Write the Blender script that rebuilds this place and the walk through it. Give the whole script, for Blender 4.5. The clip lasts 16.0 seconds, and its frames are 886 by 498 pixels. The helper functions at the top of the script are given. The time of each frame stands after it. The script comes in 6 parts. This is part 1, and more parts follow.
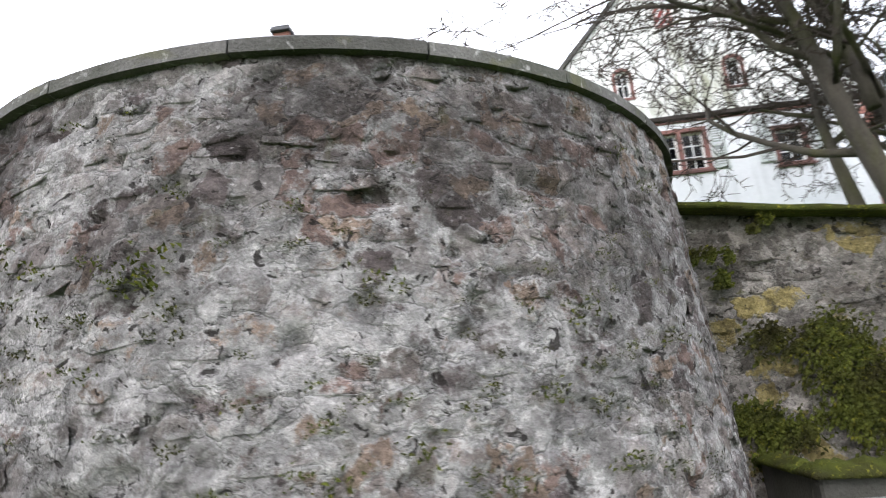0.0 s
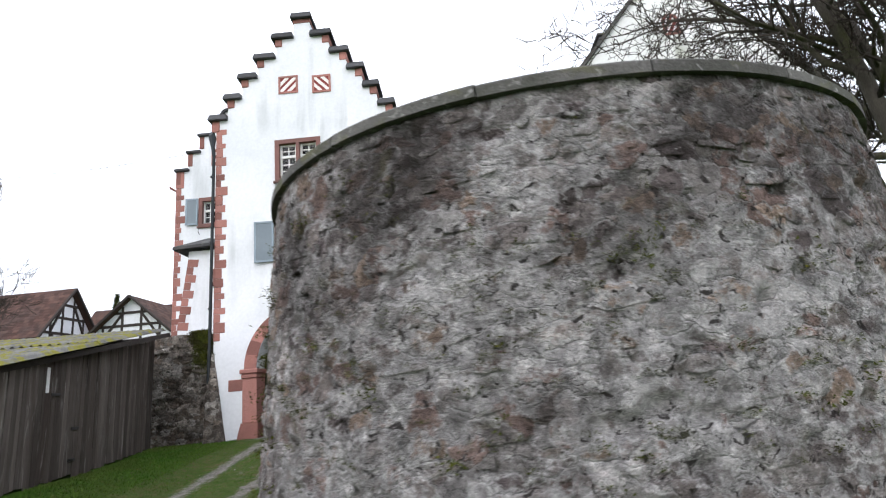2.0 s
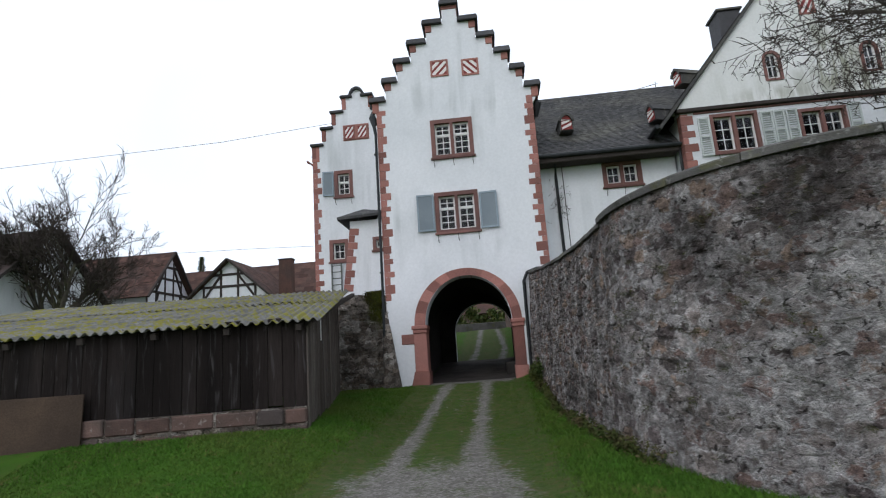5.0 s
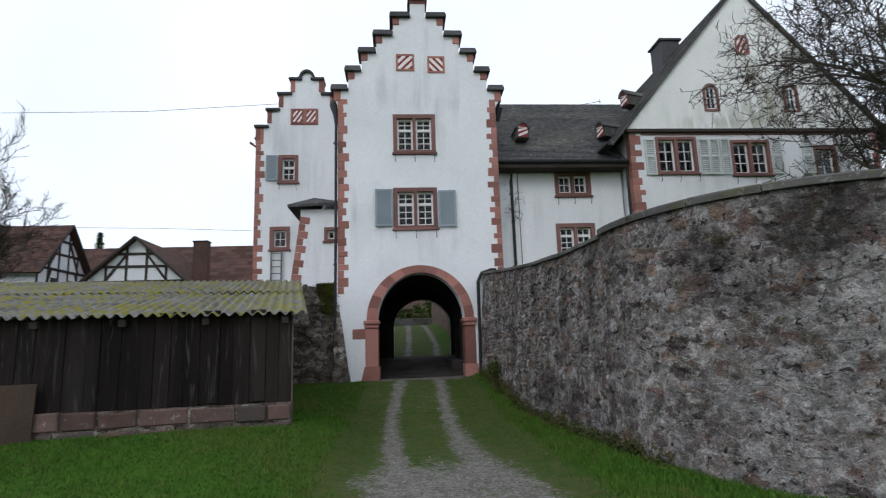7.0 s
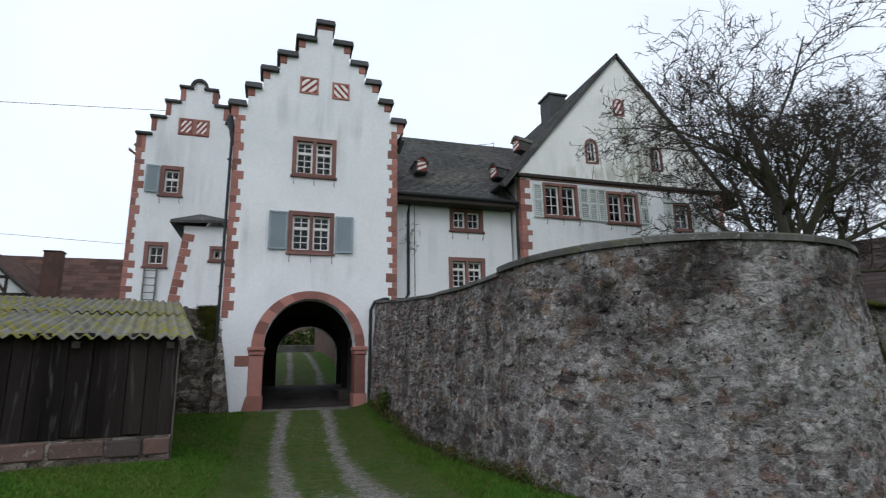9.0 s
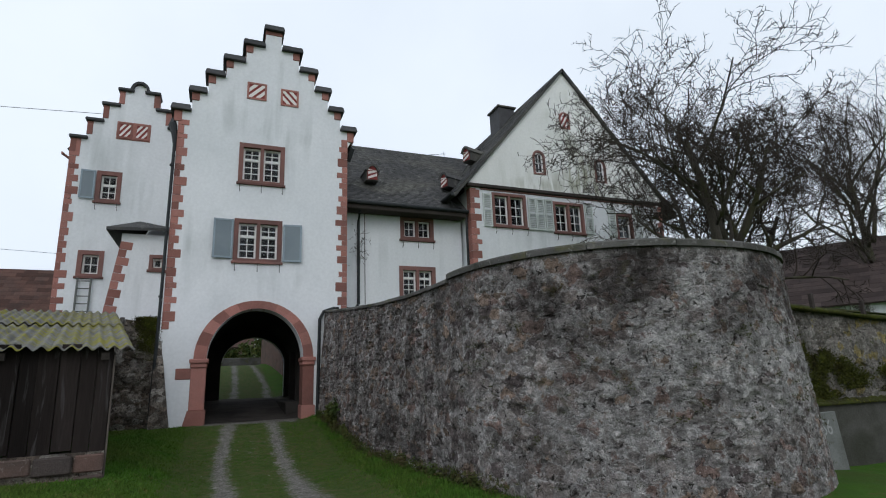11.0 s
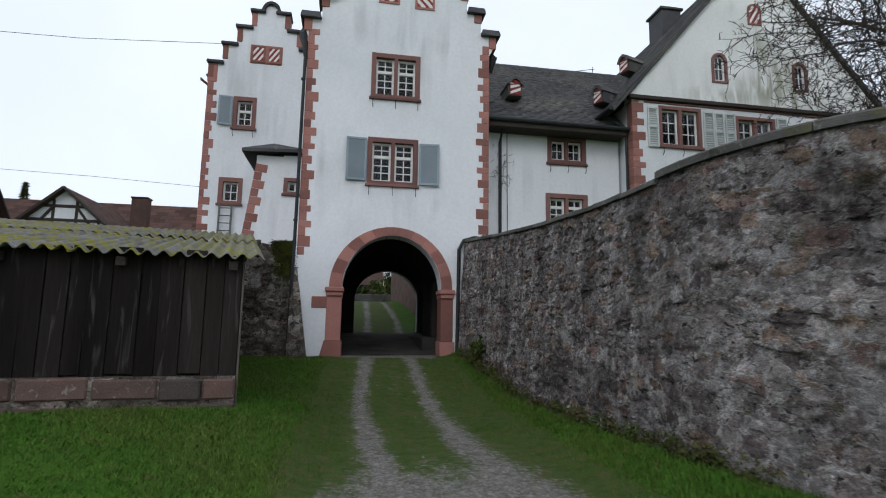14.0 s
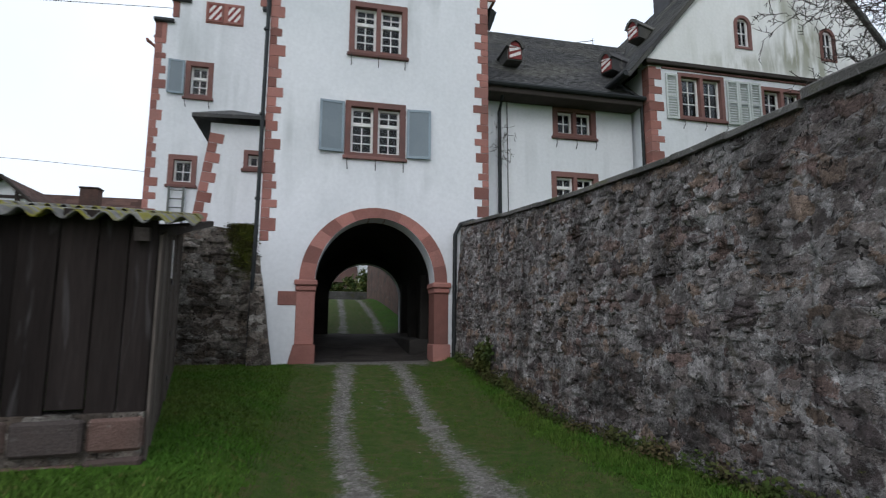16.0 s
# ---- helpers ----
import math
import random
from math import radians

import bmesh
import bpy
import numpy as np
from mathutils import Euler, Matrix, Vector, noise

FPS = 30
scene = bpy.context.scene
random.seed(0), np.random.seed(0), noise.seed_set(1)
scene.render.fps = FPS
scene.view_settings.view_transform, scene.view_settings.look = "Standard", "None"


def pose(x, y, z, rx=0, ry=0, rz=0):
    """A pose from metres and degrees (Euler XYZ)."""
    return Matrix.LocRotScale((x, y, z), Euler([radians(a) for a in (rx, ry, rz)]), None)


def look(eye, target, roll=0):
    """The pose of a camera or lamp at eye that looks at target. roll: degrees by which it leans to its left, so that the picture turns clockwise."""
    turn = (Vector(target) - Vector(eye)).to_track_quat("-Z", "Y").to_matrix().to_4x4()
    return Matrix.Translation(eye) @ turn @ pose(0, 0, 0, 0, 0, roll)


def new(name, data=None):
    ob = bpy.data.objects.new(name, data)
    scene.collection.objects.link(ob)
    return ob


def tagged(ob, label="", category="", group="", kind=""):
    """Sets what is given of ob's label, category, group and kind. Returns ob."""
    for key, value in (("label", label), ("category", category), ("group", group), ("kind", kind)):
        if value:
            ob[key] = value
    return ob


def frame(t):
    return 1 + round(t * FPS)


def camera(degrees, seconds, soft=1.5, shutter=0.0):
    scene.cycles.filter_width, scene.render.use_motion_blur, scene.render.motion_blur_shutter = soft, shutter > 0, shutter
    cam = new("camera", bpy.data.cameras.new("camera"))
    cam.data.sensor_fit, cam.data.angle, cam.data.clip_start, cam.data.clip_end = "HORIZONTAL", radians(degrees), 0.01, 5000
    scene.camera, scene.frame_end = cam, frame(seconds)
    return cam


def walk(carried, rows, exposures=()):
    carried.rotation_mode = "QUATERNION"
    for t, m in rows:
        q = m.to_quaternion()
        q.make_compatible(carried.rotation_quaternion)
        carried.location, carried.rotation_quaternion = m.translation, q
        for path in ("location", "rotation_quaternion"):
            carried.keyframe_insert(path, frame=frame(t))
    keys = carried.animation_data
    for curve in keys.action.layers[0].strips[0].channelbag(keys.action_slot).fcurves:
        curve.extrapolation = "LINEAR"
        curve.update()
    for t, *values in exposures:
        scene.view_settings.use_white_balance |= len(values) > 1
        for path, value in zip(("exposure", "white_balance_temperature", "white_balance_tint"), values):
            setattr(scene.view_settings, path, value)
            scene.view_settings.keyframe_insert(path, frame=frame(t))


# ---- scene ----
cam = camera(78.2, 16.0, soft=1.1, shutter=0.5)
PATH = [
    (0, (1.044, 0.865, 1.659), (0.778, 2.77, 2.207), -3.6),
    (0.5, (0.385, 0.752, 1.623), (0.338, 2.664, 2.207), -6.6),
    (1, (-0.289, 0.523, 1.62), (-0.378, 2.446, 2.162), -7.0),
    (1.5, (-0.941, 0.292, 1.626), (-1.005, 2.229, 2.119), -5.2),
    (2, (-1.586, -0.006, 1.624), (-1.619, 1.931, 2.12), -5.2),
    (2.5, (-2.162, -0.367, 1.605), (-2.033, 1.569, 2.088), -0.8),
    (3, (-2.755, -0.792, 1.571), (-2.605, 1.153, 2.014), -8.0),
    (3.5, (-3.302, -1.174, 1.572), (-3.159, 0.761, 2.06), -4.0),
    (4, (-3.883, -1.505, 1.595), (-3.776, 0.445, 2.025), -4.8),
    (4.5, (-4.48, -1.742, 1.652), (-4.504, 0.234, 1.96), -4.3),
    (5, (-5.008, -1.933, 1.681), (-5.173, 0.024, 2.06), -4.1),
    (7.5, (-6.698, -1.99, 1.865), (-6.407, -0.04, 2.202), -1.9),
    (8, (-6.861, -1.994, 1.88), (-6.472, -0.069, 2.259), -2.1),
    (8.5, (-6.855, -2.045, 1.879), (-6.425, -0.138, 2.303), -1.2),
    (9, (-6.792, -2.09, 1.876), (-6.219, -0.223, 2.307), -1.0),
    (11.4, (-6.774, -2.129, 1.791), (-6.034, -0.331, 2.258), -2.2),
    (11.5, (-6.772, -2.107, 1.788), (-6.051, -0.301, 2.255), -2.0),
    (12, (-6.771, -1.877, 1.744), (-6.156, -0.012, 2.126), -0.4),
    (12.5, (-6.762, -1.506, 1.707), (-6.286, 0.404, 2.058), 3.1),
    (13, (-6.825, -0.969, 1.671), (-6.405, 0.973, 1.904), 2.9),
    (13.5, (-6.851, -0.389, 1.639), (-6.423, 1.553, 1.851), 2.7),
    (14, (-6.911, 0.22, 1.625), (-6.58, 2.172, 1.906), 0.9),
    (14.5, (-6.974, 0.833, 1.618), (-6.587, 2.775, 1.895), 1.3),
    (15, (-6.982, 1.478, 1.629), (-6.695, 3.435, 1.92), 0.2),
    (15.5, (-7.005, 2.073, 1.635), (-6.673, 4.024, 1.923), 0.6),
    (16, (-6.98, 2.645, 1.644), (-6.549, 4.578, 1.921), 0.3),
]
walk(cam, [(t, look(eye, target, roll)) for t, eye, target, roll in PATH], exposures=[(0.0, 1.3, 6400, 14), (1.0, 1.18, 6400, 14), (2.5, 0.42, 6280, 12), (4.0, -0.02, 6180, 11), (9.0, -0.27, 6150, 9), (11.5, -0.45, 6200, 8), (12.4, -0.46, 6250, 9), (14.0, -0.34, 6130, 10), (16.0, -0.2, 6130, 10)])
# ---------- world and light ----------
world = bpy.data.worlds.new("overcast_sky")
scene.world = world
world.use_nodes = True
wn, wl = world.node_tree.nodes, world.node_tree.links
wn.clear()
w_out = wn.new("ShaderNodeOutputWorld")
w_bg = wn.new("ShaderNodeBackground")
w_sky = wn.new("ShaderNodeTexSky")
w_sky.sky_type = "NISHITA"
w_sky.sun_disc = False
w_sky.sun_elevation, w_sky.sun_rotation = radians(32), radians(200)
w_sky.air_density, w_sky.dust_density = 1.0, 4.0
w_mix = wn.new("ShaderNodeMix")
w_mix.data_type = "RGBA"
w_mix.inputs["Factor"].default_value = 0.86
w_coord = wn.new("ShaderNodeTexCoord")
w_cloud = wn.new("ShaderNodeTexNoise")
w_cloud.inputs["Scale"].default_value, w_cloud.inputs["Detail"].default_value = 2.2, 5.0
w_ramp = wn.new("ShaderNodeValToRGB")
w_ramp.color_ramp.elements[0].position, w_ramp.color_ramp.elements[1].position = 0.3, 0.7
w_ramp.color_ramp.elements[0].color, w_ramp.color_ramp.elements[1].color = (10.3, 10.9, 11.7, 1), (11.8, 12.3, 13.0, 1)
wl.new(w_coord.outputs["Generated"], w_cloud.inputs["Vector"])
wl.new(w_cloud.outputs["Fac"], w_ramp.inputs["Fac"])
wl.new(w_sky.outputs["Color"], w_mix.inputs["A"])
wl.new(w_ramp.outputs["Color"], w_mix.inputs["B"])
wl.new(w_mix.outputs["Result"], w_bg.inputs["Color"])
w_bg.inputs["Strength"].default_value = 0.118
wl.new(w_bg.outputs["Background"], w_out.inputs["Surface"])

sun_data = bpy.data.lights.new("sun", "SUN")
sun_data.energy, sun_data.angle, sun_data.color = 0.6, radians(25), (1.0, 0.97, 0.93)
sun = new("sun", sun_data)
sun.matrix_basis = look((-20, -40, 45), (0, 10, 0))


# ---------- materials ----------
def surface(name, colours, scale=6.0, fine=60.0, rough=0.85, bump=0.3, streak=None, moss=None, per="", metal=0.0, spread=0.35, spec=0.1, tint=None, world_space=False, moss_from=0.56, stretch=(1, 1, 1), grain=1.0, spots=None):
    """A worn surface. colours: two to four; streak: (colour, amount) for run-off stains; moss: (colour, amount) in patches; per: '', 'object' or 'island' variation."""
    m = bpy.data.materials.new(name)
    m.use_nodes = True
    n, l = m.node_tree.nodes, m.node_tree.links
    b = n["Principled BSDF"]
    b.inputs["Metallic"].default_value = metal
    b.inputs["Specular IOR Level"].default_value = spec
    co = n.new("ShaderNodeTexCoord")
    mp = n.new("ShaderNodeMapping")
    mp.inputs["Scale"].default_value = stretch
    place = n.new("ShaderNodeNewGeometry").outputs["Position"] if world_space else co.outputs["Object"]
    l.new(place, mp.inputs["Vector"])

    def noise_tex(s, detail=4.0, dist=0.0, vector=None):
        t = n.new("ShaderNodeTexNoise")
        t.inputs["Scale"].default_value, t.inputs["Detail"].default_value, t.inputs["Distortion"].default_value = s, detail, dist
        l.new(vector or mp.outputs["Vector"], t.inputs["Vector"])
        return t.outputs["Fac"]

    def ramp(fac, lo, hi):
        r = n.new("ShaderNodeMapRange")
        r.inputs["From Min"].default_value, r.inputs["From Max"].default_value = lo, hi
        l.new(fac, r.inputs["Value"])
        return r.outputs["Result"]

    def mix(fac, a, c):
        x = n.new("ShaderNodeMix")
        x.data_type = "RGBA"
        for sock, v in (("Factor", fac), ("A", a), ("B", c)):
            if isinstance(v, (tuple, float)):
                x.inputs[sock].default_value = v if isinstance(v, float) else (*v, 1)
            else:
                l.new(v, x.inputs[sock])
        return x.outputs["Result"]

    def times(a, k):
        x = n.new("ShaderNodeMath")
        x.operation = "MULTIPLY"
        l.new(a, x.inputs[0])
        if isinstance(k, float):
            x.inputs[1].default_value = k
        else:
            l.new(k, x.inputs[1])
        return x.outputs["Value"]

    big, mid, small = noise_tex(scale * 0.3, 5, 0.6), noise_tex(scale, 6, 0.3), noise_tex(fine, 5)
    col = mix(ramp(mid, 0.5 - spread, 0.5 + spread), colours[0], colours[1])
    if len(colours) > 2:
        col = mix(ramp(big, 0.42, 0.68), col, colours[2])
    if len(colours) > 3:
        col = mix(ramp(noise_tex(scale * 2.3, 4, 1.0), 0.6, 0.72), col, colours[3])
    if per:
        if per == "object":
            rnd = n.new("ShaderNodeObjectInfo").outputs["Random"]
        else:
            rnd = n.new("ShaderNodeNewGeometry").outputs["Random Per Island"]
        if tint:
            wrap = n.new("ShaderNodeMath")
            wrap.operation = "FRACT"
            l.new(times(rnd, 7.31), wrap.inputs[0])
            col = mix(times(ramp(wrap.outputs["Value"], 0.72, 0.9), 0.8), col, tint)
        hs = n.new("ShaderNodeHueSaturation")
        hs.inputs["Saturation"].default_value = 1.0
        mr = n.new("ShaderNodeMapRange")
        mr.inputs["To Min"].default_value, mr.inputs["To Max"].default_value = 0.68, 1.3
        l.new(rnd, mr.inputs["Value"])
        l.new(mr.outputs["Result"], hs.inputs["Value"])
        l.new(col, hs.inputs["Color"])
        col = hs.outputs["Color"]
    gr = n.new("ShaderNodeMapRange")
    gr.inputs["From Min"].default_value, gr.inputs["From Max"].default_value = 0.3, 0.7
    gr.inputs["To Min"].default_value, gr.inputs["To Max"].default_value = 1 - 0.18 * grain, 1 + 0.14 * grain
    l.new(small, gr.inputs["Value"])
    hv = n.new("ShaderNodeHueSaturation")
    l.new(gr.outputs["Result"], hv.inputs["Value"])
    l.new(col, hv.inputs["Color"])
    col = hv.outputs["Color"]
    if streak:
        mp2 = n.new("ShaderNodeMapping")
        mp2.inputs["Scale"].default_value = (2.6, 2.6, 0.3)
        l.new(place, mp2.inputs["Vector"])
        s = times(times(ramp(noise_tex(1.0, 6, 0.4, mp2.outputs["Vector"]), 0.46, 0.72), ramp(noise_tex(0.45, 4, 0.8, place), 0.44, 0.64)), streak[1])
        col = mix(s, col, streak[0])
    if spots:
        drip = n.new("ShaderNodeMapping")
        drip.inputs["Scale"].default_value = (5.0, 5.0, 0.9)
        l.new(place, drip.inputs["Vector"])
        ragged = ramp(noise_tex(1.0, 7, 0.3, drip.outputs["Vector"]), 0.36, 0.56)
        for c, r, k in spots[1]:
            q = n.new("ShaderNodeVectorMath")
            q.operation = "SUBTRACT"
            l.new(place, q.inputs[0])
            q.inputs[1].default_value = c
            d = n.new("ShaderNodeVectorMath")
            d.operation = "DIVIDE"
            l.new(q.outputs["Vector"], d.inputs[0])
            d.inputs[1].default_value = r
            e = n.new("ShaderNodeVectorMath")
            e.operation = "LENGTH"
            l.new(d.outputs["Vector"], e.inputs[0])
            col = mix(times(times(ramp(e.outputs["Value"], 1.3, 0.3), ragged), k), col, spots[0])
    if moss:
        s = times(ramp(noise_tex(scale * 0.55, 6, 0.8), moss_from, moss_from + 0.1), moss[1])
        col = mix(s, col, moss[0])
    l.new(col, b.inputs["Base Color"])
    rr = n.new("ShaderNodeMapRange")
    rr.inputs["To Min"].default_value, rr.inputs["To Max"].default_value = max(rough - 0.15, 0.02), min(rough + 0.1, 1.0)
    l.new(mid, rr.inputs["Value"])
    l.new(rr.outputs["Result"], b.inputs["Roughness"])
    if bump:
        hgt = n.new("ShaderNodeMath")
        hgt.operation = "MULTIPLY_ADD"
        l.new(mid, hgt.inputs[0])
        hgt.inputs[1].default_value = 2.0
        l.new(small, hgt.inputs[2])
        bp = n.new("ShaderNodeBump")
        bp.inputs["Strength"].default_value, bp.inputs["Distance"].default_value = bump, 0.02
        l.new(hgt.outputs["Value"], bp.inputs["Height"])
        l.new(bp.outputs["Normal"], b.inputs["Normal"])
    return m


# weathering of the walls: places where water has run from the coping, with their reach (x, y, z) and strength
BASTION_STAINS = (
    ((-1.95, 3.40, 3.00), (0.50, 0.45, 0.62), 0.95), ((0.12, 3.08, 3.18), (0.36, 0.45, 0.34), 0.9), ((-0.52, 2.99, 2.50), (0.34, 0.4, 0.20), 0.75),
    ((1.00, 3.43, 3.00), (0.46, 0.5, 0.46), 0.8), ((1.62, 3.85, 2.50), (0.42, 0.6, 0.60), 0.7), ((-2.86, 4.17, 2.80), (0.30, 0.42, 0.42), 0.85),
    ((-2.62, 3.95, 2.25), (0.5, 0.5, 0.24), 0.6), ((-0.90, 3.01, 2.40), (0.30, 0.3, 0.22), 0.6), ((-1.10, 2.98, 1.48), (0.22, 0.3, 0.13), 0.6),
    ((2.3, 5.0, 2.7), (0.4, 0.5, 0.9), 0.6), ((-3.4, 5.6, 3.1), (0.3, 0.4, 0.5), 0.7))
LANE_STAINS = (
    ((-3.70, 8.5, 0.95), (0.5, 0.45, 0.5), 0.9), ((-3.62, 7.1, 0.75), (0.5, 0.35, 0.35), 0.85), ((-3.45, 6.3, 2.7), (0.5, 0.25, 0.7), 0.8),
    ((-3.50, 7.6, 2.6), (0.5, 0.22, 0.8), 0.75), ((-3.60, 9.3, 2.7), (0.5, 0.30, 0.8), 0.75), ((-3.65, 11.0, 1.6), (0.5, 0.30, 0.9), 0.75), ((-3.7, 12.6, 2.6), (0.5, 0.3, 0.8), 0.7))
LIME_WASHES = (
    ((-0.06, 2.99, 1.95), (0.75, 0.6, 0.36), 0.8), ((-0.30, 2.95, 1.45), (0.7, 0.6, 0.3), 0.7), ((-1.50, 3.15, 1.95), (0.7, 0.6, 0.5), 0.7), ((-1.1, 3.0, 2.85), (0.4, 0.5, 0.3), 0.45),
    ((-2.3, 3.6, 1.2), (0.6, 0.6, 0.4), 0.5), ((0.9, 3.3, 1.9), (0.6, 0.6, 0.4), 0.5))


def masonry(name, stones, mortar, dark, per="", cover=0.5, moss=0.3, size=4.6, run_amount=0.4, stains=(), washes=(), lane_tone=None):
    """Old rubble masonry: stones of several hues showing through smeared lime mortar, open joints, pits, lichen, moss and run-off."""
    m = bpy.data.materials.new(name)
    m.use_nodes = True
    n, l = m.node_tree.nodes, m.node_tree.links
    b = n["Principled BSDF"]
    b.inputs["Roughness"].default_value, b.inputs["Specular IOR Level"].default_value = 0.95, 0.12
    geo = n.new("ShaderNodeNewGeometry")

    def scaled(k):
        mp = n.new("ShaderNodeMapping")
        mp.inputs["Scale"].default_value = k
        l.new(geo.outputs["Position"], mp.inputs["Vector"])
        return mp.outputs["Vector"]

    bed, even, run, drip = scaled((1, 1, 1.45)), scaled((1, 1, 1.0)), scaled((1.1, 1.1, 0.55)), scaled((3.0, 3.0, 0.34))

    def tex(scale, detail=5.0, rough_=0.6, dist=0.3, vec=None, out="Fac"):
        t = n.new("ShaderNodeTexNoise")
        t.inputs["Scale"].default_value, t.inputs["Detail"].default_value, t.inputs["Roughness"].default_value, t.inputs["Distortion"].default_value = scale, detail, rough_, dist
        l.new(vec or even, t.inputs["Vector"])
        return t.outputs[out]

    def ranged(fac, lo, hi, a=0.0, z=1.0):
        r = n.new("ShaderNodeMapRange")
        for key, v in (("From Min", lo), ("From Max", hi), ("To Min", a), ("To Max", z)):
            r.inputs[key].default_value = v
        l.new(fac, r.inputs["Value"])
        return r.outputs["Result"]

    def calc(op, a, c):
        x = n.new("ShaderNodeMath")
        x.operation = op
        for k, v in enumerate((a, c)):
            if isinstance(v, (int, float)):
                x.inputs[k].default_value = v
            else:
                l.new(v, x.inputs[k])
        return x.outputs["Value"]

    def vmath(op, a, c):
        x = n.new("ShaderNodeVectorMath")
        x.operation = op
        for k, v in enumerate((a, c)):
            if isinstance(v, tuple):
                x.inputs[k].default_value = v
            elif v is not None:
                l.new(v, x.inputs[k])
        return x.outputs["Value" if op == "LENGTH" else "Vector"]

    def mix(fac, a, z, mode="MIX"):
        x = n.new("ShaderNodeMix")
        x.data_type, x.blend_type = "RGBA", mode
        for sock, v in (("Factor", fac), ("A", a), ("B", z)):
            if isinstance(v, (tuple, float)):
                x.inputs[sock].default_value = v if isinstance(v, float) else (*v, 1)
            else:
                l.new(v, x.inputs[sock])
        return x.outputs["Result"]

    def value(col, fac):
        x = n.new("ShaderNodeHueSaturation")
        l.new(fac, x.inputs["Value"])
        l.new(col, x.inputs["Color"])
        return x.outputs["Color"]

    def wobble(scale, amount):
        return vmath("MULTIPLY", vmath("SUBTRACT", tex(scale, 4, 0.6, 0.0, geo.outputs["Position"], "Color"), (0.5, 0.5, 0.5)), (amount, amount, amount))

    def patches(spots, ragged):
        """The union of ragged patches."""
        total = None
        for c, r, k in spots:
            q = vmath("DIVIDE", vmath("SUBTRACT", geo.outputs["Position"], c), r)
            f = calc("MULTIPLY", ranged(vmath("LENGTH", vmath("ADD", q, ragged), None), 1.45, 0.6), k)
            total = f if total is None else calc("MAXIMUM", total, f)
        return total

    warped = vmath("ADD", vmath("ADD", bed, wobble(3.2, 0.42)), wobble(13.0, 0.13))
    cells, edges = n.new("ShaderNodeTexVoronoi"), n.new("ShaderNodeTexVoronoi")
    edges.feature = "DISTANCE_TO_EDGE"
    for v in (cells, edges):
        v.inputs["Scale"].default_value = size
        l.new(warped, v.inputs["Vector"])
    sep = n.new("ShaderNodeSeparateColor")
    l.new(cells.outputs["Color"], sep.inputs["Color"])
    fine, blot, wide = tex(75, 7, 0.75), tex(17, 8, 0.72, 0.15), tex(0.9, 4, 0.6, 0.5)
    # stones: each its own hue and tone
    hue = n.new("ShaderNodeValToRGB")
    hue.color_ramp.interpolation = "CONSTANT"
    while len(hue.color_ramp.elements) < len(stones):
        hue.color_ramp.elements.new(0.5)
    for k, c in enumerate(stones):
        hue.color_ramp.elements[k].position, hue.color_ramp.elements[k].color = k / len(stones), (*c, 1)
    l.new(sep.outputs["Red"], hue.inputs["Fac"])
    stone = value(hue.outputs["Color"], ranged(sep.outputs["Green"], 0.0, 1.0, 0.72, 1.3))
    stone = value(stone, ranged(blot, 0.3, 0.7, 0.62, 1.38))
    if per:
        rnd = n.new("ShaderNodeObjectInfo").outputs["Random"] if per == "object" else geo.outputs["Random Per Island"]
        stone = value(stone, ranged(rnd, 0.0, 1.0, 0.75, 1.25))
    if lane_tone:
        place = n.new("ShaderNodeSeparateXYZ")
        l.new(vmath("ADD", geo.outputs["Position"], wobble(1.6, 1.6)), place.inputs["Vector"])
        lane = ranged(place.outputs["X"], -2.75, -3.65)
        stone = mix(lane, stone, mix(1.0, stone, lane_tone, "MULTIPLY"))
    lime = value(mix(ranged(tex(7.0, 8, 0.75, 0.2), 0.38, 0.62), mortar, tuple(v * 0.62 for v in mortar)), ranged(tex(38, 6, 0.7, 0.3), 0.32, 0.68, 0.78, 1.2))
    smear = calc("ADD", ranged(edges.outputs["Distance"], 0.01, 0.16, 0.26, -0.16), ranged(tex(4.2, 9, 0.8, 0.15), 0.34, 0.66, cover - 0.75, cover + 0.65))
    if washes:
        smear = calc("ADD", smear, calc("MULTIPLY", patches(washes, wobble(2.2, 1.6)), 0.55))
    if lane_tone:
        lime = mix(lane, lime, mix(1.0, lime, lane_tone, "MULTIPLY"))
        smear = calc("SUBTRACT", smear, calc("MULTIPLY", lane, 0.12))
    limed = ranged(smear, 0.26, 0.66)
    col = mix(limed, stone, lime)
    col = value(col, ranged(tex(6.5, 9, 0.8, 0.1), 0.36, 0.64, 0.62, 1.34))
    col = value(col, ranged(wide, 0.3, 0.7, 0.78, 1.2))
    col = value(col, ranged(fine, 0.3, 0.7, 0.74, 1.24))
    # open joints and pits
    joint = calc("MULTIPLY", ranged(edges.outputs["Distance"], 0.0, 0.034, 1.0, 0.0), ranged(tex(3.3, 6, 0.7), 0.46, 0.56, 0.0, 0.95))
    joint = calc("MULTIPLY", joint, ranged(limed, 0.0, 1.0, 1.0, 0.6))
    pits = ranged(tex(11.5, 4, 0.6, 0.7), 0.615, 0.65, 0.0, 0.92)
    shards, rims = n.new("ShaderNodeTexVoronoi"), n.new("ShaderNodeTexVoronoi")
    rims.feature = "DISTANCE_TO_EDGE"
    for v in (shards, rims):
        v.inputs["Scale"].default_value = size * 2.7
        l.new(warped, v.inputs["Vector"])
    chip = n.new("ShaderNodeSeparateColor")
    l.new(shards.outputs["Color"], chip.inputs["Color"])
